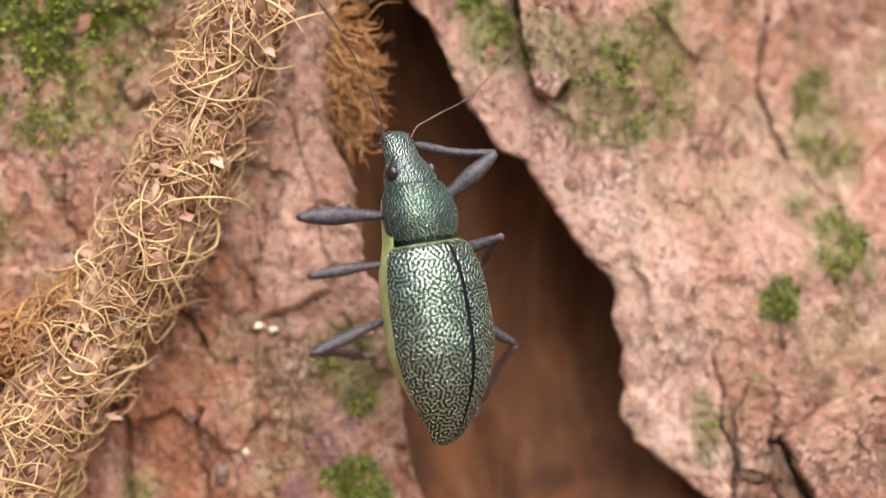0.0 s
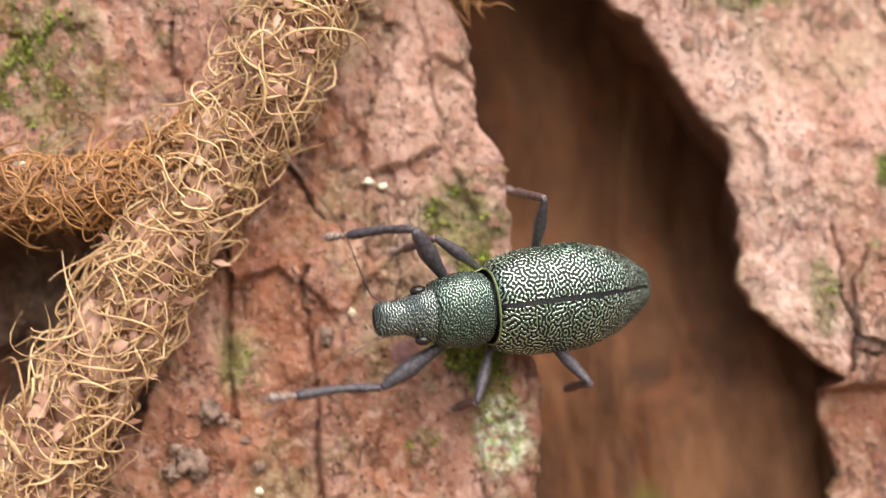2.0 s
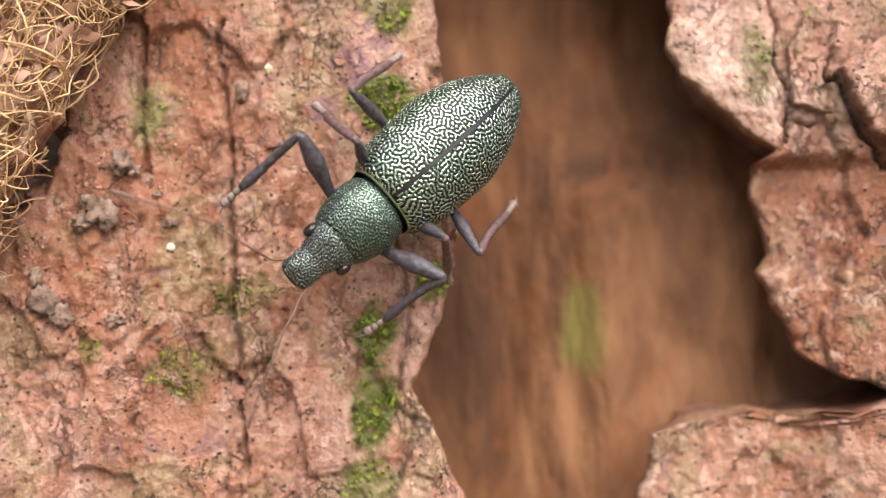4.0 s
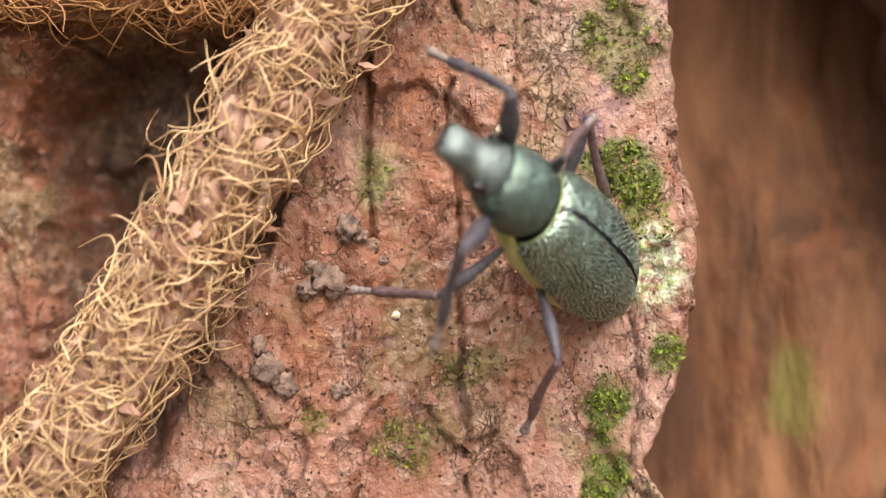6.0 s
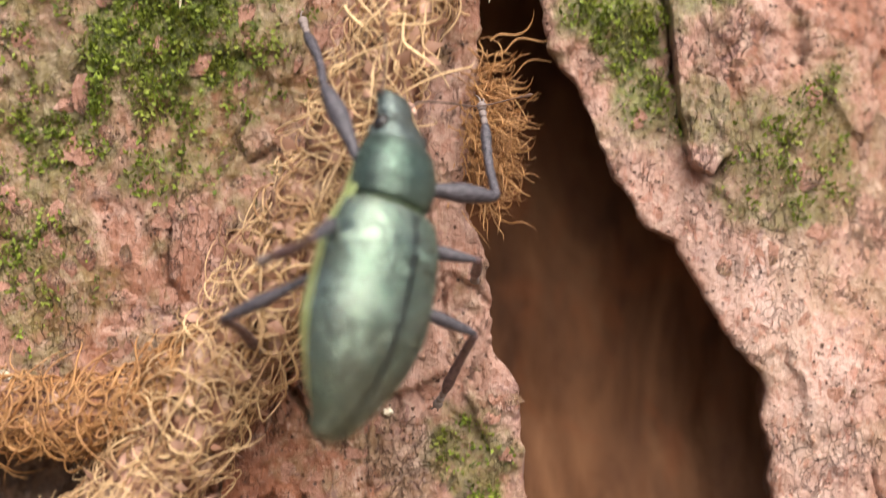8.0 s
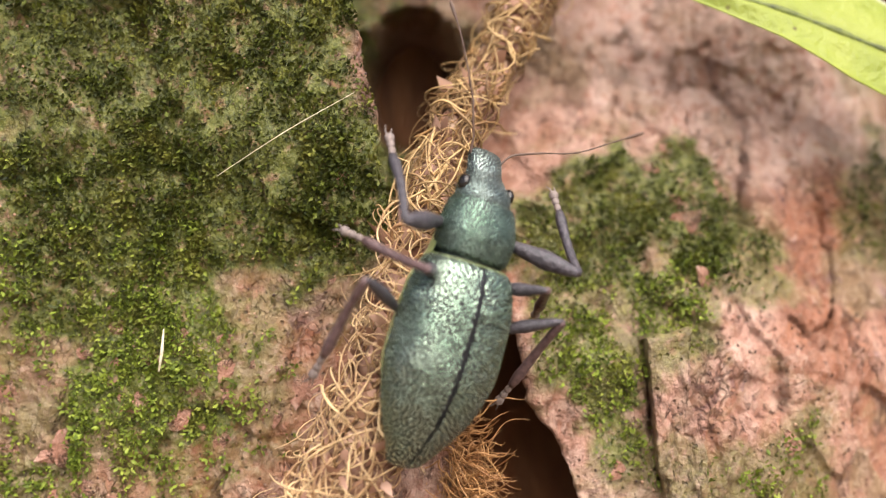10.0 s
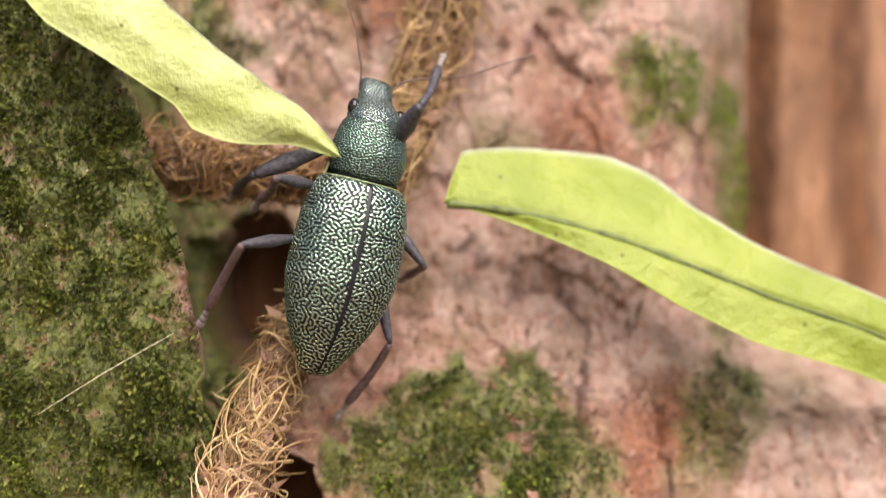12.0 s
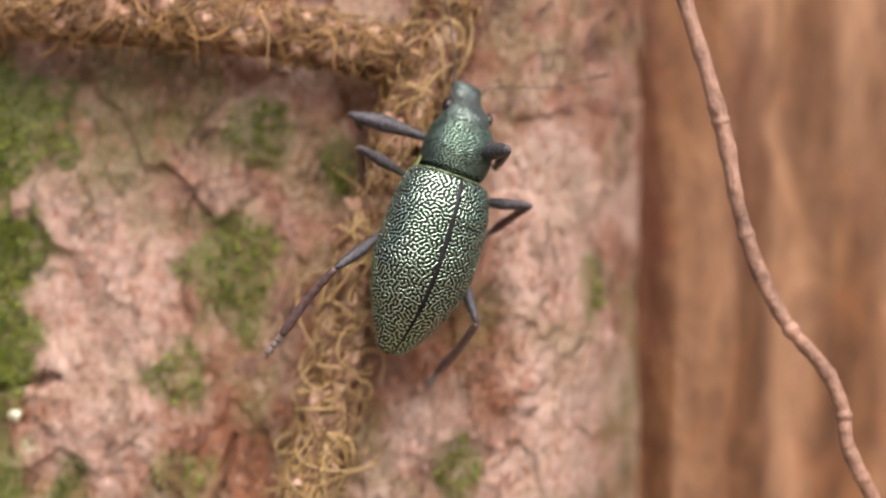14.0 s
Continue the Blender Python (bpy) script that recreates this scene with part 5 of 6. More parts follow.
def weevil():
    beetle = tagged(new("weevil"), "metallic green weevil with pitted wing cases and dark legs", "beetle")
    wing = [(-9.30, 0.25, 0.15, 0.05, -0.80), (-9.1, 0.75, 0.50, 0.25, -0.72), (-8.5, 1.10, 0.92, 0.35, -0.52), (-7.6, 1.62, 1.40, 0.40, -0.35), (-6.2, 2.24, 1.95, 0.42, -0.2), (-4.3, 2.62, 2.22, 0.45, -0.1),
            (-2.2, 2.56, 2.18, 0.45, -0.1), (-0.8, 2.32, 1.98, 0.45, -0.15), (-0.2, 2.08, 1.78, 0.4, -0.2), (0.02, 1.84, 1.50, 0.3, -0.2)]
    shell("wing_case", ELYTRA, beetle, wing, -4, 88.4, 170, "left wing case with a fine maze of pale green scales", False, 0.215, 0.020, 380)
    shell("wing_case", ELYTRA, beetle, wing, 91.6, 184, 170, "right wing case with a fine maze of pale green scales", False, 0.215, 0.020, 380)
    shell("shoulder_rim", RIM, beetle, [(-0.02, 1.87, 1.56, 0.3, -0.2), (0.03, 1.84, 1.52, 0.3, -0.2), (0.05, 1.78, 1.44, 0.3, -0.2)], 4, 176, 40, "pale yellow-green rim of the wing cases", False)
    inner = [(x * 0.985 - 0.03, w * 0.955, t * 0.955, b * 0.9, d) for x, w, t, b, d in wing]
    shell("body", GAP, beetle, inner, 0, 360, 36, "black body showing in the seam between the wing cases")
    shell("abdomen", BELLY, beetle, [(-8.7, 0.35, 0.2, 0.45, -0.80), (-7.2, 1.45, 0.25, 1.15, -0.50), (-4.4, 2.48, 0.3, 1.75, -0.25), (-1.5, 2.32, 0.3, 1.85, -0.25),
                                     (0.4, 1.72, 0.3, 1.70, -0.25), (2.2, 1.50, 0.3, 1.35, -0.35), (2.9, 0.9, 0.2, 0.8, -0.4)], 170, 370, 30, "pale yellow-green belly and flanks", cap=False)
    shell("pronotum", PRONOTUM, beetle, [(0.16, 1.50, 1.35, 1.2, -0.2), (0.35, 1.65, 1.52, 1.2, -0.18), (1.2, 1.79, 1.58, 1.25, -0.15), (2.1, 1.65, 1.42, 1.2, -0.22), (2.72, 1.44, 1.20, 1.0, -0.32),
                                         (2.85, 1.32, 1.08, 0.9, -0.36)], 0, 360, 240, "green barrel-shaped neck shield", True, 0.15, 0.018, 130)
    shell("neck_ring", GAP, beetle, [(-0.25, 1.45, 1.25, 1.0, -0.2), (0.05, 1.42, 1.2, 1.0, -0.2), (0.4, 1.40, 1.2, 1.0, -0.2)], 0, 360, 28, "black joint behind the neck shield")
    head = shell("head", HEAD, beetle, [(2.5, 1.23, 1.00, 0.8, -0.36), (2.92, 1.30, 1.05, 0.85, -0.40), (3.35, 1.25, 0.97, 0.8, -0.48), (3.75, 0.98, 0.82, 0.7, -0.58), (4.2, 0.82, 0.66, 0.6, -0.72), (4.85, 0.81, 0.57, 0.52, -0.88),
                                        (5.2, 0.77, 0.44, 0.42, -1.00), (5.38, 0.54, 0.22, 0.25, -1.06)], 0, 360, 200, "grey-green head drawn out into a blunt snout", True, 0.14, 0.016, 150)
    for y in (1, -1):
        ball("eye", (3.38, 1.15 * y, -0.22), (0.40, 0.26, 0.36), EYE, head, "glossy black eye")
    groove = bmesh.new()
    bmesh.ops.create_cube(groove, size=1)
    for v in groove.verts:
        v.co = Vector((4.45 + v.co.x * 1.4, v.co.y * (0.10 if v.co.x < 0 else 0.16), -0.27 + v.co.z * 0.06 - (v.co.x) * 0.60))
    bmesh.ops.bevel(groove, geom=groove.edges[:], offset=0.03, segments=2)
    part("snout_groove", groove, GAP, head, "dark groove along the snout")
    mouth = ball("mouth", (5.32, 0.0, -1.04), (0.13, 0.46, 0.20), GAP, head, "dark mouth at the snout's end")
    for y, name in ((1, "antenna"), (-1, "antenna")):
        if y > 0:
            scape = [(4.95, 0.80, -0.85), (5.7, 0.9, -0.7), (6.4, 1.2, -0.5), (7.2, 1.45, -0.4)]
            whip = [(7.2, 1.45, -0.4), (8.5, 2.1, -0.3), (9.9, 2.8, -0.3), (11.2, 3.6, -0.4)]
        else:
            scape = [(4.95, -0.80, -0.85), (5.5, -1.2, -0.7), (5.8, -1.9, -0.5), (6.1, -2.7, -0.4)]
            whip = [(6.1, -2.7, -0.4), (6.7, -4.4, -0.3), (7.9, -6.3, -0.2), (9.0, -8.0, -0.3)]
        line = np.concatenate([path_at(scape, np.linspace(0, 1, 12)), path_at(whip, np.linspace(0.05, 1, 24))])
        radii = np.concatenate([np.full(12, 0.05), 0.038 + 0.010 * np.sin(np.arange(18) * 2.1), [0.06, 0.08, 0.09, 0.09, 0.07, 0.03]])
        v, f = tube(line, radii, 8)
        mesh_part("antenna", v, f, FEELER, head, "thin brown elbowed feeler")
    return beetle, head


# leg sizes in mm: hip place on the left side, femur, shin with foot
LEGS = {"front": ((1.55, 1.25, -0.85), 4.2, 6.0), "middle": ((-0.6, 1.45, -1.2), 3.7, 5.6), "hind": ((-3.0, 1.65, -1.25), 4.5, 6.8)}


def weevil_leg(beetle, kind):
    """Femur with shin and foot as its parts; each lies along x from its joint."""
    _, femur, lower = LEGS[kind]
    stout = 0.92 if kind == "front" else 0.62
    s = np.linspace(0, 1, 26)
    bar = np.stack([s * femur, 0 * s, 0.10 * np.sin(s * math.pi)], 1)
    radii = stout * np.interp(s, (0, 0.08, 0.35, 0.62, 0.85, 0.95, 1), (0.16, 0.22, 0.34, 0.50, 0.36, 0.27, 0.16))
    v, f = tube(bar, radii, 14)
    leg = mesh_part("leg", v, f, LEG, beetle, "dark grey-violet leg with a swollen thigh")
    shin = lower * 0.66
    bar = np.stack([s * shin, 0 * s, -0.16 * np.sin(s * math.pi)], 1)
    radii = np.interp(s, (0, 0.06, 0.5, 0.9, 1), (0.13, 0.20, 0.20, 0.26, 0.16)) + 0.012 * np.sin(s * 40)
    v, f = tube(bar, radii, 10)
    tibia = mesh_part("shin", v, f, LEG if kind == "front" else SHIN, leg, "thin dark shin")
    verts, faces, base = [], [], 0
    cursor = shin - 0.05
    for length, r in ((0.55, 0.17), (0.42, 0.19), (0.5, 0.24)):
        q = np.linspace(0, 1, 8)
        line = np.stack([cursor + q * length, 0 * q, -0.03 + 0 * q], 1)
        v, f = tube(line, r * np.interp(q, (0, 0.2, 0.7, 1), (0.45, 0.8, 1, 0.5)), 10)
        verts.append(v)
        faces += [tuple(k + base for k in face) for face in f]
        base += len(v)
        cursor += length * 0.9
    for side in (1, -1):
        line = [(cursor - 0.05, 0.05 * side, 0), (cursor + 0.25, 0.13 * side, 0.02), (cursor + 0.5, 0.2 * side, -0.12)]
        v, f = tube(path_at(line, np.linspace(0, 1, 8)), np.linspace(0.06, 0.02, 8), 6)
        verts.append(v)
        faces += [tuple(k + base for k in face) for face in f]
        base += len(v)
    foot = mesh_part("foot", np.concatenate(verts), faces, TARSUS, leg, "pale hairy foot with two claws")
    return leg, tibia, foot


beetle, head = weevil()
legs = {}
for kind in ("front", "middle", "hind"):
    for side in (1, -1):
        legs[kind, side] = weevil_leg(beetle, kind)


# ---- what moves ----
# the beetle: seconds, place in mm, heading, pitch and roll in degrees
BODY = [
    (0.00, 5.84, -6.98, 4.45, 96.5, -1.2, 42),
    (0.50, 4.92, -4.73, 0.94, 100.2, 18.4, 49),
    (1.00, 1.71, -4.44, 2.37, 115.7, 21.7, 49),
    (1.50, 0.05, -4.39, -1.31, 147.4, 37.7, 8),
    (2.00, 2.53, -3.55, -6.06, 185.4, 19.9, -2),
    (2.50, 6.09, -3.23, -11.72, 243.0, 17.2, -19),
    (2.70, 6.22, -3.43, -13.03, 254.3, 10.7, -22),
    (3.40, 3.82, -3.48, -13.07, 237.4, 13.8, -16),
    (4.10, 1.42, -3.54, -13.11, 220.4, 16.9, -10),
    (4.80, -0.97, -3.59, -13.15, 203.5, 20.0, -4),
    (5.00, -3.04, -3.81, -13.10, 194.1, 27.4, -5),
    (5.50, -4.65, -4.60, -11.15, 160.6, 42.6, 11),
    (6.00, -2.93, -5.92, -10.14, 139.8, 43.5, 29),
    (6.50, -4.17, -6.87, -7.59, 96.7, 40.8, 51),
    (7.00, -2.81, -4.97, -3.06, 80.3, 11.6, 60),
    (7.50, -2.10, -7.75, 3.10, 77.2, -10.3, 51),
    (8.00, -2.06, -8.30, 9.16, 79.1, -14.0, 44),
    (8.50, -1.38, -7.34, 15.00, 90.8, -5.7, 31),
    (8.70, -1.15, -6.18, 16.89, 86.2, -10.3, 28),
    (9.40, 0.53, -5.31, 20.77, 79.9, -6.7, 27),
    (10.10, 2.21, -4.44, 24.66, 73.6, -3.1, 27),
    (10.80, 3.89, -3.57, 28.54, 67.4, 0.5, 27),
    (11.00, 5.88, -2.50, 29.44, 61.1, -4.7, 26),
    (11.50, 7.31, -1.68, 32.25, 70.2, -6.2, 35),
    (12.00, 5.38, -2.00, 38.98, 77.6, 1.5, 21),
    (12.50, 4.99, 0.36, 45.87, 78.4, -4.0, 7),
    (13.00, 8.46, 1.51, 53.08, 82.0, -4.8, 8),
    (13.50, 11.36, 1.46, 58.56, 79.2, -2.3, 7),
    (14.00, 16.69, 2.25, 67.46, 73.1, -2.9, 22),
]
# its feet: seconds and place in mm and then its knees
FOOT_FRONT_LEFT = [
    (0, 2.3, -3.0, 6.4), (0.5, -0.0, -4.0, 4.2), (1, -7.0, -9.2, 4.6), (1.5, -7.2, -9.0, 3.6), (2, -8.5, -4.6, -10.0),
    (2.5, 2.7, 2.2, -17.5), (2.7, 4.3, 1.3, -22.1), (3.4, 3.1, -1.3, -20.6), (4.1, -0.1, -1.7, -19.5), (4.8, -6.6, -0.2, -22.7),
    (5, -9.3, -3.7, -19.6), (5.5, -14.7, -7.0, -17.5), (6, -7.2, -7.0, -16.5), (6.5, -13.2, -9.8, -4.7), (7, -8.3, -3.8, 4.4),
    (7.5, -6.4, -3.1, 8.7), (8, -6.5, -2.5, 18.5), (8.5, -4.4, -3.9, 15.2), (8.7, -4.9, -1.2, 16.1), (9.4, -3.6, -4.4, 26.9),
    (10.1, -1.4, -3.9, 30.6), (10.8, -2.2, -1.1, 30.9), (11, -0.9, 0.1, 32.6), (11.5, 3.6, 3.6, 37.5), (12, -2.0, 3.2, 38.4),
    (12.5, -1.1, 3.0, 44.4), (13, 3.0, 7.9, 53.1), (13.5, 7.7, 5.5, 61.6), (14, 11.8, 8.1, 70.5),
]
FOOT_FRONT_RIGHT = [
    (0, 3.8, -4.0, 9.7), (0.5, 5.2, -2.8, 7.7), (1, 1.7, -2.8, 8.4), (1.5, -7.5, -2.1, 7.2), (2, -5.6, -2.6, -2.6),
    (2.5, -1.7, 0.0, -15.9), (2.7, -3.1, -3.3, -17.0), (3.4, -2.9, -3.4, -14.4), (4.1, -6.4, -3.6, -13.5), (4.8, -7.1, -0.5, -10.2),
    (5, -12.4, -3.6, -11.0), (5.5, -8.2, -4.8, -3.7), (6, -7.8, -5.5, -3.3), (6.5, -2.6, -0.5, -1.6), (7, -0.6, -1.0, 4.1),
    (7.5, 0.8, -1.5, 9.5), (8, 1.7, -2.0, 15.1), (8.5, 1.5, -3.9, 20.5), (8.7, 1.6, -2.4, 21.3), (9.4, 4.1, -0.4, 25.3),
    (10.1, 6.2, 0.1, 28.5), (10.8, 8.7, 0.6, 29.4), (11, 9.6, 1.6, 29.3), (11.5, 9.6, 2.2, 33.4), (12, 9.2, 0.5, 45.9),
    (12.5, 11.0, 6.1, 48.3), (13, 12.3, 6.5, 50.9), (13.5, 17.8, 4.1, 62.1), (14, 19.0, 5.6, 68.2),
]
FOOT_MIDDLE_LEFT = [
    (0, 2.6, -3.0, 3.5), (0.5, 1.5, -1.0, -0.4), (1, -6.2, -1.0, -0.6), (1.5, -6.7, 0.3, -7.6), (2, 0.6, 1.5, -11.4),
    (2.5, 5.3, 0.4, -16.7), (2.7, 8.9, 0.0, -16.4), (3.4, 7.8, 0.7, -15.5), (4.1, 4.4, 0.1, -17.2), (4.8, 0.5, -0.2, -20.0),
    (5, -5.3, 0.2, -22.1), (5.5, -10.8, 1.2, -14.3), (6, -11.3, -2.0, -13.7), (6.5, -12.3, -6.9, -10.3), (7, -11.5, -3.6, -7.5),
    (7.5, -9.9, -6.7, 1.8), (8, -7.5, -7.5, 7.0), (8.5, -5.8, -3.7, 12.0), (8.7, -6.2, -1.2, 13.7), (9.4, -5.8, -5.7, 20.4),
    (10.1, -3.7, -4.7, 26.4), (10.8, -1.7, -0.6, 28.2), (11, 0.5, 1.3, 30.3), (11.5, 3.0, 1.4, 31.6), (12, -0.2, 0.5, 37.8),
    (12.5, -0.5, 2.6, 43.8), (13, 2.3, 5.6, 50.0), (13.5, 8.3, 6.5, 56.7), (14, 12.0, 5.9, 67.4),
]
FOOT_MIDDLE_RIGHT = [
    (0, 8.8, -2.0, 2.9), (0.5, 6.9, -1.0, 0.6), (1, 5.1, 2.5, -0.1), (1.5, -0.3, -0.5, 1.7), (2, -2.1, 0.8, -3.3),
    (2.5, -1.2, 0.5, -7.5), (2.7, -0.3, -1.2, -8.7), (3.4, -1.4, -2.6, -9.9), (4.1, -1.7, -1.6, -8.0), (4.8, -4.1, -0.3, -6.9),
    (5, -9.2, -2.0, -5.8), (5.5, -3.9, -1.1, -8.4), (6, 0.1, -2.9, -5.8), (6.5, -0.5, -2.1, -6.9), (7, -0.1, -0.3, -6.8),
    (7.5, 0.4, -0.5, 0.8), (8, 1.6, -0.5, 6.3), (8.5, 0.9, -0.5, 14.0), (8.7, 1.0, -0.5, 15.7), (9.4, 4.1, -0.5, 19.1),
    (10.1, 5.4, 0.3, 22.0), (10.8, 5.8, 2.5, 25.5), (11, 6.6, 3.5, 26.3), (11.5, 8.0, 4.2, 27.8), (12, 6.8, 5.1, 34.5),
    (12.5, 10.1, 2.2, 40.7), (13, 10.8, 8.0, 47.6), (13.5, 13.7, 7.9, 53.6), (14, 18.1, 7.0, 64.3),
]
FOOT_HIND_LEFT = [
    (0, 3.8, -3.5, -0.9), (0.5, 2.5, -1.0, -6.1), (1, 0.5, -3.3, -5.4), (1.5, 1.1, 1.5, -8.2), (2, 6.8, 2.2, -10.6),
    (2.5, 10.0, 2.1, -10.7), (2.7, 10.2, 2.7, -11.0), (3.4, 10.2, 1.9, -9.9), (4.1, 8.1, 1.6, -12.8), (4.8, 5.8, 1.3, -17.7),
    (5, 5.8, 0.9, -17.4), (5.5, -3.3, 2.1, -21.9), (6, -3.2, -1.1, -20.8), (6.5, -7.4, -3.8, -17.5), (7, -7.4, -3.3, -10.7),
    (7.5, -6.1, -6.5, 0.4), (8, -7.6, -2.0, 2.7), (8.5, -5.2, -6.2, 7.5), (8.7, -5.3, -4.3, 11.7), (9.4, -5.8, -5.8, 15.5),
    (10.1, -5.0, -4.6, 18.9), (10.8, -4.7, -2.6, 21.6), (11, -3.9, -0.9, 23.0), (11.5, -1.2, -0.9, 25.3), (12, -2.6, -0.9, 31.6),
    (12.5, -0.6, 6.6, 36.8), (13, 3.4, 3.7, 42.5), (13.5, 6.6, 5.4, 52.3), (14, 7.2, 2.0, 57.9),
]
FOOT_HIND_RIGHT = [
    (0, 7.7, 1.0, -5.7), (0.5, 7.4, 2.0, -6.8), (1, 5.2, 2.0, -3.1), (1.5, 3.8, 1.4, -0.2), (2, 3.9, 1.8, -0.0),
    (2.5, 3.8, -0.1, 0.1), (2.7, 4.0, -1.6, -0.2), (3.4, 3.2, -0.5, -4.5), (4.1, 2.8, 0.1, -5.4), (4.8, 0.7, 0.1, -5.2),
    (5, 0.5, 0.8, -5.0), (5.5, 0.2, 0.4, -5.1), (6, 1.4, 0.0, -11.2), (6.5, -1.8, 0.0, -11.8), (7, -2.4, -0.0, -9.9),
    (7.5, -2.0, 0.0, -5.2), (8, -0.4, -0.5, -0.0), (8.5, 1.0, -2.5, 8.5), (8.7, 0.5, -1.9, 10.4), (9.4, 1.9, -1.8, 12.2),
    (10.1, 3.2, -0.4, 17.7), (10.8, 0.6, 1.8, 18.2), (11, 1.3, 1.1, 19.3), (11.5, 5.4, 6.1, 23.8), (12, 3.4, 3.3, 26.8),
    (12.5, 4.9, 1.6, 31.6), (13, 9.7, 5.5, 39.5), (13.5, 12.3, 3.7, 47.1), (14, 15.2, 6.7, 56.1),
]
KNEE_FRONT_LEFT = [
    (0, 0.5, -8.7, 5.9), (0.5, 1.9, -9.5, 2.8), (1, -1.4, -9.3, 2.4), (1.5, -4.6, -8.1, -1.7), (2, -2.6, -3.6, -9.7),
    (2.5, 5.6, -3.1, -17.9), (2.7, 7.1, -3.1, -19.1), (3.4, 7.3, -3.8, -17.0), (4.1, 4.1, -4.9, -16.7), (4.8, -2.6, -3.1, -19.1),
    (5, -5.6, -7.3, -16.5), (5.5, -9.4, -5.6, -15.0), (6, -5.9, -10.7, -12.0), (6.5, -8.2, -11.5, -7.7), (7, -5.9, -8.3, 1.4),
    (7.5, -4.9, -8.9, 8.7), (8, -4.9, -6.6, 14.5), (8.5, -6.4, -9.4, 16.4), (8.7, -6.7, -6.3, 18.5), (9.4, -2.6, -8.7, 22.9),
    (10.1, -0.4, -8.0, 26.4), (10.8, 0.4, -6.5, 30.9), (11, 2.3, -5.0, 32.2), (11.5, 4.8, -2.3, 38.0), (12, 0.4, -2.2, 39.3),
    (12.5, 1.9, -2.0, 45.8), (13, 3.2, 2.0, 53.9), (13.5, 7.2, -0.5, 61.0), (14, 11.7, 2.1, 70.5),
]
KNEE_FRONT_RIGHT = [
    (0, 9.6, -5.2, 8.8), (0.5, 7.6, -6.7, 3.9), (1, 1.9, -7.7, 4.9), (1.5, -3.2, -5.0, 4.1), (2, -0.9, -6.3, -2.5),
    (2.5, 0.6, -5.2, -13.9), (2.7, 2.2, -6.2, -16.4), (3.4, 0.9, -6.6, -11.1), (4.1, -2.1, -6.1, -10.2), (4.8, -3.9, -5.5, -9.1),
    (5, -7.4, -6.9, -10.6), (5.5, -5.5, -8.5, -7.5), (6, -4.1, -9.5, -5.9), (6.5, -0.5, -5.6, -4.0), (7, 1.1, -1.9, -1.6),
    (7.5, 2.0, -4.0, 4.2), (8, 2.4, -5.1, 10.0), (8.5, 2.2, -8.7, 17.1), (8.7, 2.4, -7.7, 18.7), (9.4, 5.5, -4.3, 21.1),
    (10.1, 7.1, -3.9, 24.2), (10.8, 8.0, -5.3, 29.2), (11, 9.7, -4.4, 29.8), (11.5, 10.4, -3.7, 34.1), (12, 8.1, -4.2, 42.3),
    (12.5, 10.4, 0.2, 47.1), (13, 13.2, 0.8, 52.8), (13.5, 15.5, -0.7, 59.3), (14, 19.4, -0.3, 68.6),
]
KNEE_MIDDLE_LEFT = [
    (0, 0.9, -8.3, 3.3), (0.5, 0.7, -6.1, -2.4), (1, -2.5, -5.2, -1.3), (1.5, -3.1, -3.5, -5.6), (2, 1.8, -3.9, -10.6),
    (2.5, 6.8, -4.4, -14.4), (2.7, 10.4, -3.3, -12.1), (3.4, 6.9, -4.7, -14.4), (4.1, 4.2, -5.0, -14.9), (4.8, 1.7, -4.4, -16.5),
    (5, -2.9, -2.8, -18.1), (5.5, -8.4, -3.8, -14.7), (6, -6.9, -5.4, -13.9), (6.5, -7.5, -9.8, -9.9), (7, -6.4, -5.8, -6.7),
    (7.5, -6.3, -11.0, 2.1), (8, -4.5, -12.1, 8.0), (8.5, -5.9, -9.2, 12.9), (8.7, -6.2, -6.7, 14.7), (9.4, -1.1, -8.5, 21.4),
    (10.1, 0.5, -7.7, 24.3), (10.8, -0.4, -5.9, 29.3), (11, 1.1, -4.2, 31.0), (11.5, 2.7, -4.1, 32.1), (12, 1.8, -4.6, 38.9),
    (12.5, 2.5, -2.1, 44.4), (13, 3.6, 0.6, 52.2), (13.5, 6.1, 1.6, 58.3), (14, 12.3, 0.4, 68.7),
]
KNEE_MIDDLE_RIGHT = [
    (0, 9.8, -7.2, 4.8), (0.5, 5.2, -5.4, 3.5), (1, 5.3, -2.8, 1.7), (1.5, -0.3, -6.1, 1.7), (2, 0.1, -4.3, -2.8),
    (2.5, 1.9, -4.0, -8.7), (2.7, 2.8, -5.5, -10.4), (3.4, 2.9, -6.1, -10.5), (4.1, 0.4, -6.0, -10.6), (4.8, -1.6, -4.9, -9.0),
    (5, -6.1, -4.4, -9.8), (5.5, -4.6, -6.7, -8.9), (6, -1.8, -7.6, -8.2), (6.5, -1.6, -7.6, -7.4), (7, -0.0, -2.0, -1.5),
    (7.5, 1.3, -6.0, 1.3), (8, 1.5, -6.0, 7.3), (8.5, 3.0, -5.7, 14.3), (8.7, 3.0, -5.7, 15.8), (9.4, 3.9, -6.1, 19.6),
    (10.1, 5.6, -5.0, 23.6), (10.8, 7.8, -2.7, 26.5), (11, 9.4, -1.3, 26.7), (11.5, 8.6, -1.3, 28.1), (12, 8.3, -0.2, 35.2),
    (12.5, 8.4, -1.2, 44.8), (13, 11.9, 2.8, 49.3), (13.5, 15.2, 2.7, 55.1), (14, 20.7, 2.4, 66.1),
]
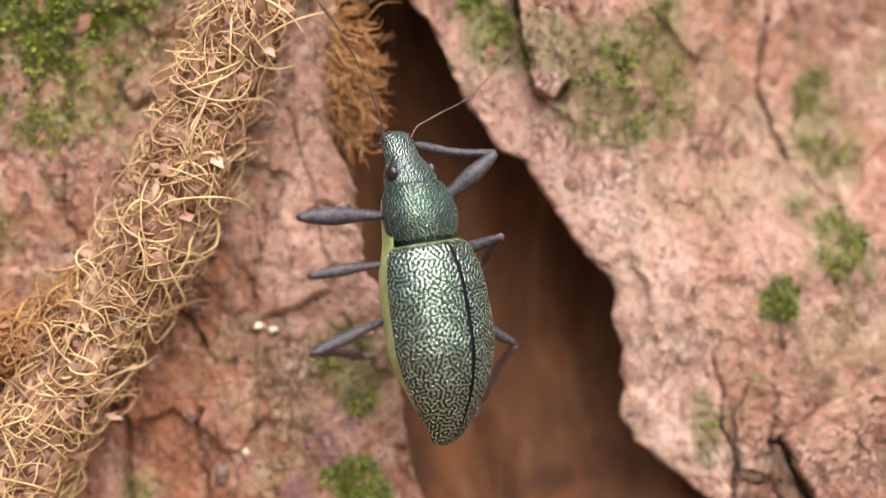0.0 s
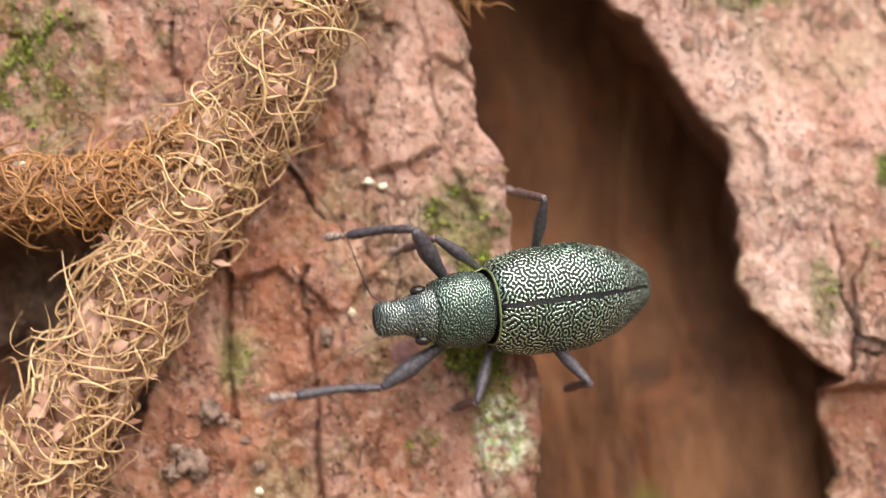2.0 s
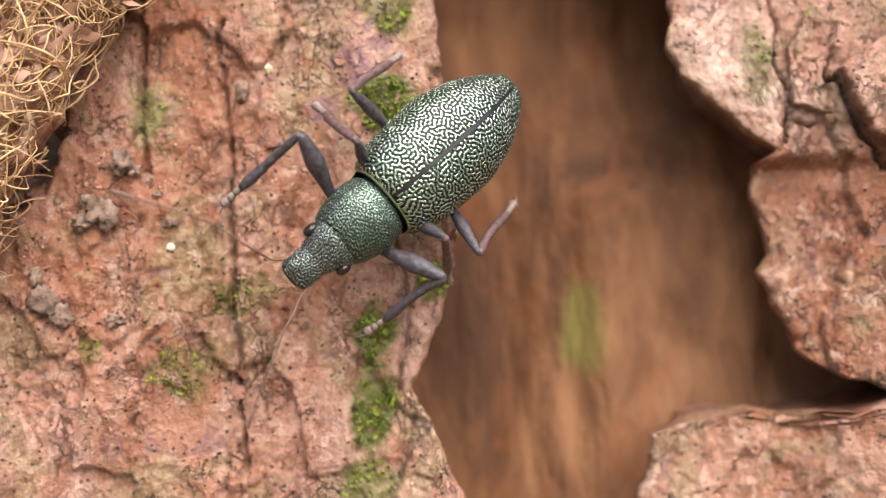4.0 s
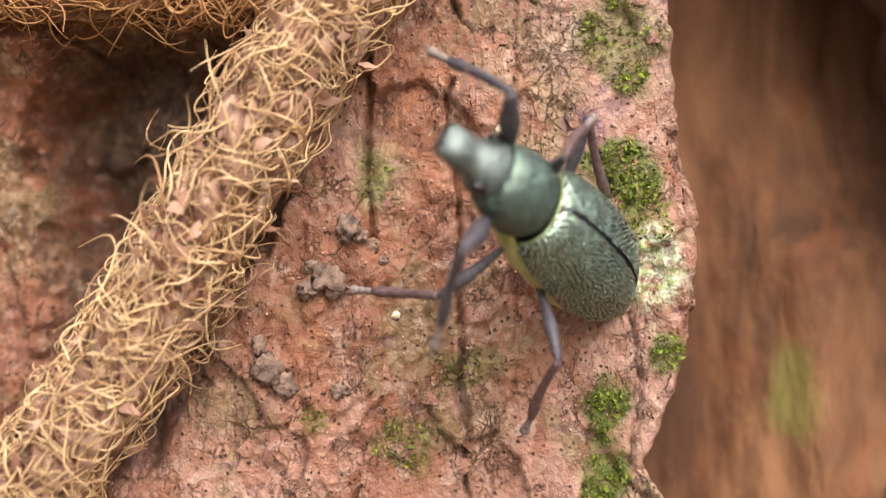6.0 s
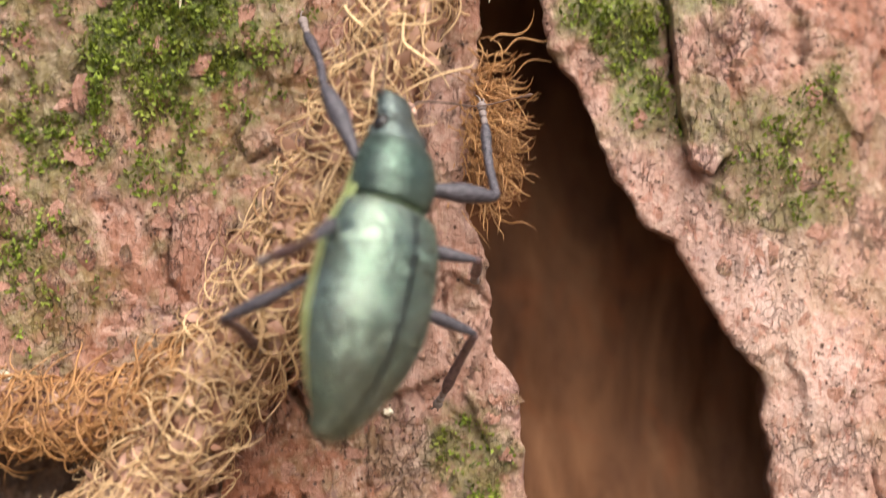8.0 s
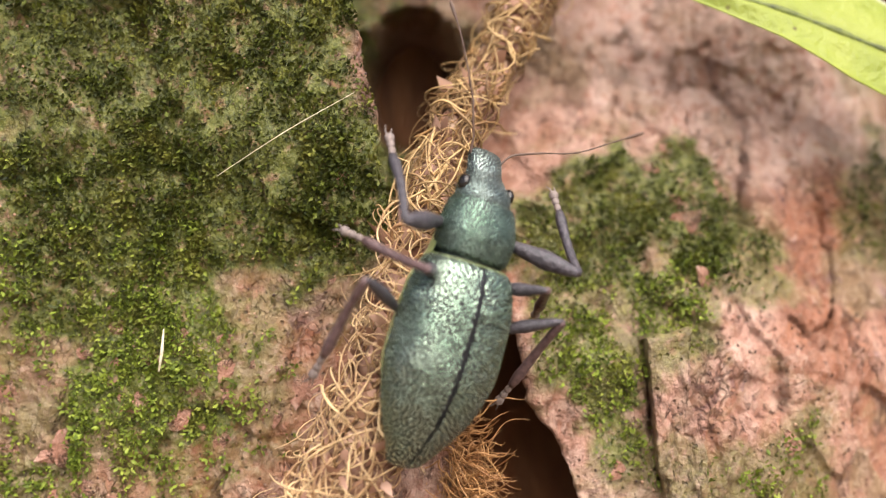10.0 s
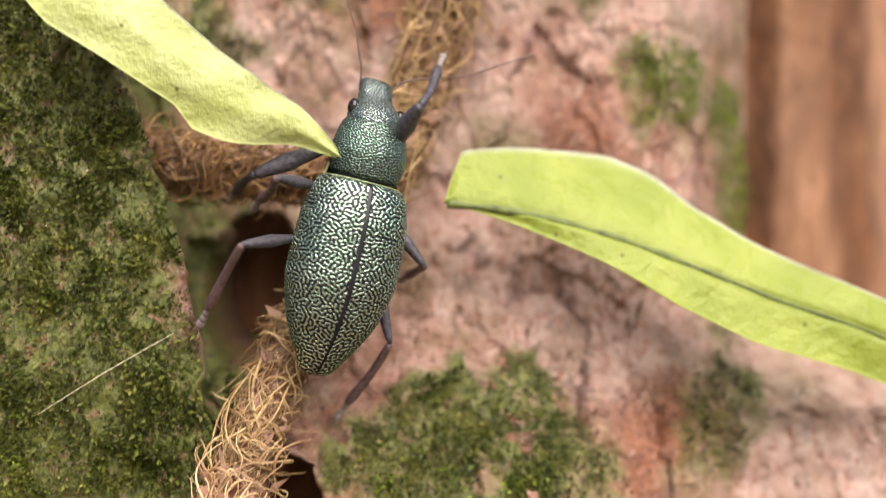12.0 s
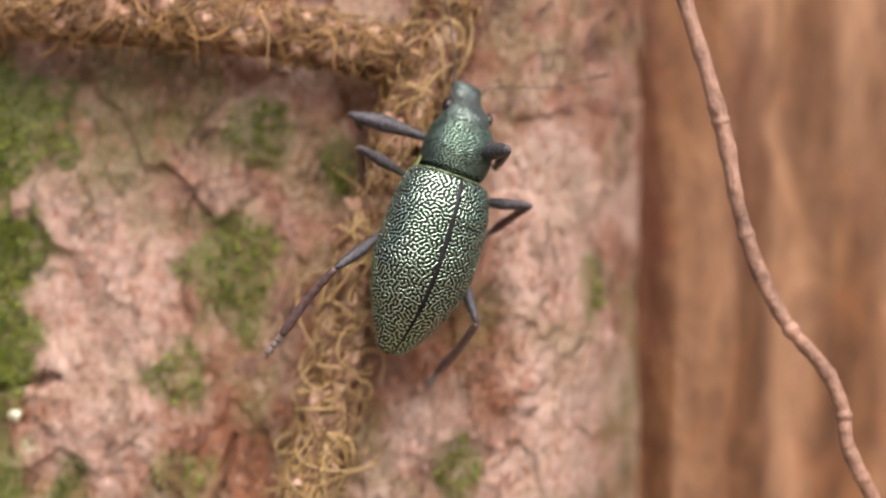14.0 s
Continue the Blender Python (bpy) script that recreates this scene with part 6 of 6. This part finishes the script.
KNEE_HIND_LEFT = [
    (0, 1.1, -9.6, 0.1), (0.5, 2.6, -7.7, -5.0), (1, 0.2, -8.1, -0.5), (1.5, 0.5, -5.1, -6.7), (2, 7.1, -4.6, -9.8),
    (2.5, 10.3, -4.7, -10.0), (2.7, 11.4, -4.0, -10.5), (3.4, 9.2, -3.2, -14.3), (4.1, 5.7, -4.1, -15.6), (4.8, 3.4, -4.8, -16.0),
    (5, 1.6, -4.4, -16.4), (5.5, -2.2, -3.0, -17.5), (6, -1.9, -6.2, -16.6), (6.5, -6.0, -8.8, -13.2), (7, -6.0, -9.2, -7.6),
    (7.5, -5.1, -13.2, 0.4), (8, -8.6, -8.4, 4.8), (8.5, -4.0, -11.8, 11.2), (8.7, -4.2, -10.8, 13.4), (9.4, -2.5, -9.1, 20.5),
    (10.1, -2.1, -8.2, 23.9), (10.8, -1.3, -7.0, 25.5), (11, -0.2, -5.5, 26.3), (11.5, 2.1, -5.6, 28.9), (12, 0.4, -5.1, 35.9),
    (12.5, 0.5, 0.4, 39.4), (13, 4.0, -0.7, 47.7), (13.5, 6.8, -1.1, 54.2), (14, 11.3, -0.2, 62.9),
]
KNEE_HIND_RIGHT = [
    (0, 10.3, -3.1, -0.9), (0.5, 9.6, -0.1, -0.7), (1, 6.2, -0.4, 3.2), (1.5, 3.7, -5.4, 0.3), (2, 5.2, -4.7, -1.1),
    (2.5, 4.6, -4.5, -5.0), (2.7, 6.0, -4.6, -6.0), (3.4, 1.5, -5.8, -8.4), (4.1, 0.3, -5.5, -8.3), (4.8, 1.6, -5.5, -8.9),
    (5, -0.0, -5.0, -8.4), (5.5, -2.0, -5.2, -8.1), (6, -0.4, -3.9, -6.0), (6.5, -0.3, -3.1, -5.9), (7, 0.5, -1.0, -3.9),
    (7.5, 1.2, -4.6, -1.4), (8, 1.5, -5.5, 4.2), (8.5, 1.5, -9.2, 9.8), (8.7, 1.3, -8.5, 11.6), (9.4, 5.3, -4.4, 17.5),
    (10.1, 6.3, -4.4, 22.2), (10.8, 4.5, -3.0, 21.2), (11, 5.8, -3.0, 22.3), (11.5, 6.6, -0.6, 24.6), (12, 6.7, -0.3, 31.4),
    (12.5, 6.7, 1.4, 38.1), (13, 10.9, 2.6, 45.5), (13.5, 12.9, -0.6, 52.3), (14, 18.1, 2.2, 60.2),
]
# how far the head nods down, in degrees
HEAD_NOD = [(0.0, 0), (7.0, 0), (8.0, 6), (8.7, 9), (10.8, 12), (11.0, 14), (11.5, 16), (12.0, 18), (12.5, 20), (13.0, 21), (13.5, 18), (14.0, 18)]


def body_matrix(x, y, z, heading, pitch, roll):
    """The beetle's pose: heading in the trunk's plane, pitch lifts its head off the trunk, roll shows its left flank."""
    h, p, r = radians(heading), radians(pitch), radians(roll)
    ahead = Vector((math.cos(h) * math.cos(p), -math.sin(p), math.sin(h) * math.cos(p)))
    away = Vector((0, -1, 0))
    back = (away - ahead * away.dot(ahead)).normalized()
    left = back.cross(ahead)
    back = back * math.cos(r) - left * math.sin(r)
    left = back.cross(ahead)
    m = Matrix((ahead, left, back)).transposed().to_4x4()
    m.translation = Vector((x, y, z)) * MM
    return m


def swing(rows):
    """Poses that point x along each direction with no needless twist; rows of seconds, start in mm and direction."""
    poses, last, turned = [], Vector((1, 0, 0)), Euler((0, 0, 0)).to_quaternion()
    for t, start, way in rows:
        turned = last.rotation_difference(way) @ turned
        last = way
        m = turned.to_matrix().to_4x4()
        m.translation = start * MM
        poses.append((t, m))
    return poses


def leg_poses(kind, side, bodies, feet, knees):
    """Femur poses in the beetle's space and shin poses in the femur's, from the places of knee and foot."""
    hip, length, _ = LEGS[kind]
    hip = Vector((hip[0], hip[1] * side, hip[2]))
    thighs, shins = [], []
    for (t, body), (_, *foot), (_, *knee) in zip(bodies, feet, knees):
        back = body.inverted()
        joint, end = back @ (Vector(knee) * MM) / MM, back @ (Vector(foot) * MM) / MM
        thighs.append((t, hip, (joint - hip).normalized()))
        shins.append((t, (end - joint).normalized()))
    thighs = swing(thighs)
    return thighs, swing([(t, Vector((length, 0, 0)), (m.to_3x3().transposed() @ way).normalized()) for (t, way), (_, m) in zip(shins, thighs)])


def motions():
    poses = [(t, body_matrix(x, y, z, h, p, r)) for t, x, y, z, h, p, r in BODY]
    walk(beetle, poses)
    neck = Matrix.Translation(Vector((2.6, 0.0, -0.4)) * MM)
    walk(head, [(t, neck @ Matrix.Rotation(radians(nod), 4, "Y") @ neck.inverted()) for t, nod in HEAD_NOD])
    for key, feet, knees in ((("front", 1), FOOT_FRONT_LEFT, KNEE_FRONT_LEFT), (("front", -1), FOOT_FRONT_RIGHT, KNEE_FRONT_RIGHT),
                             (("middle", 1), FOOT_MIDDLE_LEFT, KNEE_MIDDLE_LEFT), (("middle", -1), FOOT_MIDDLE_RIGHT, KNEE_MIDDLE_RIGHT),
                             (("hind", 1), FOOT_HIND_LEFT, KNEE_HIND_LEFT), (("hind", -1), FOOT_HIND_RIGHT, KNEE_HIND_RIGHT)):
        leg, tibia, foot = legs[key]
        thighs, shins = leg_poses(*key, poses, feet, knees)
        walk(leg, thighs)
        walk(tibia, shins)
        walk(foot, shins)


motions()
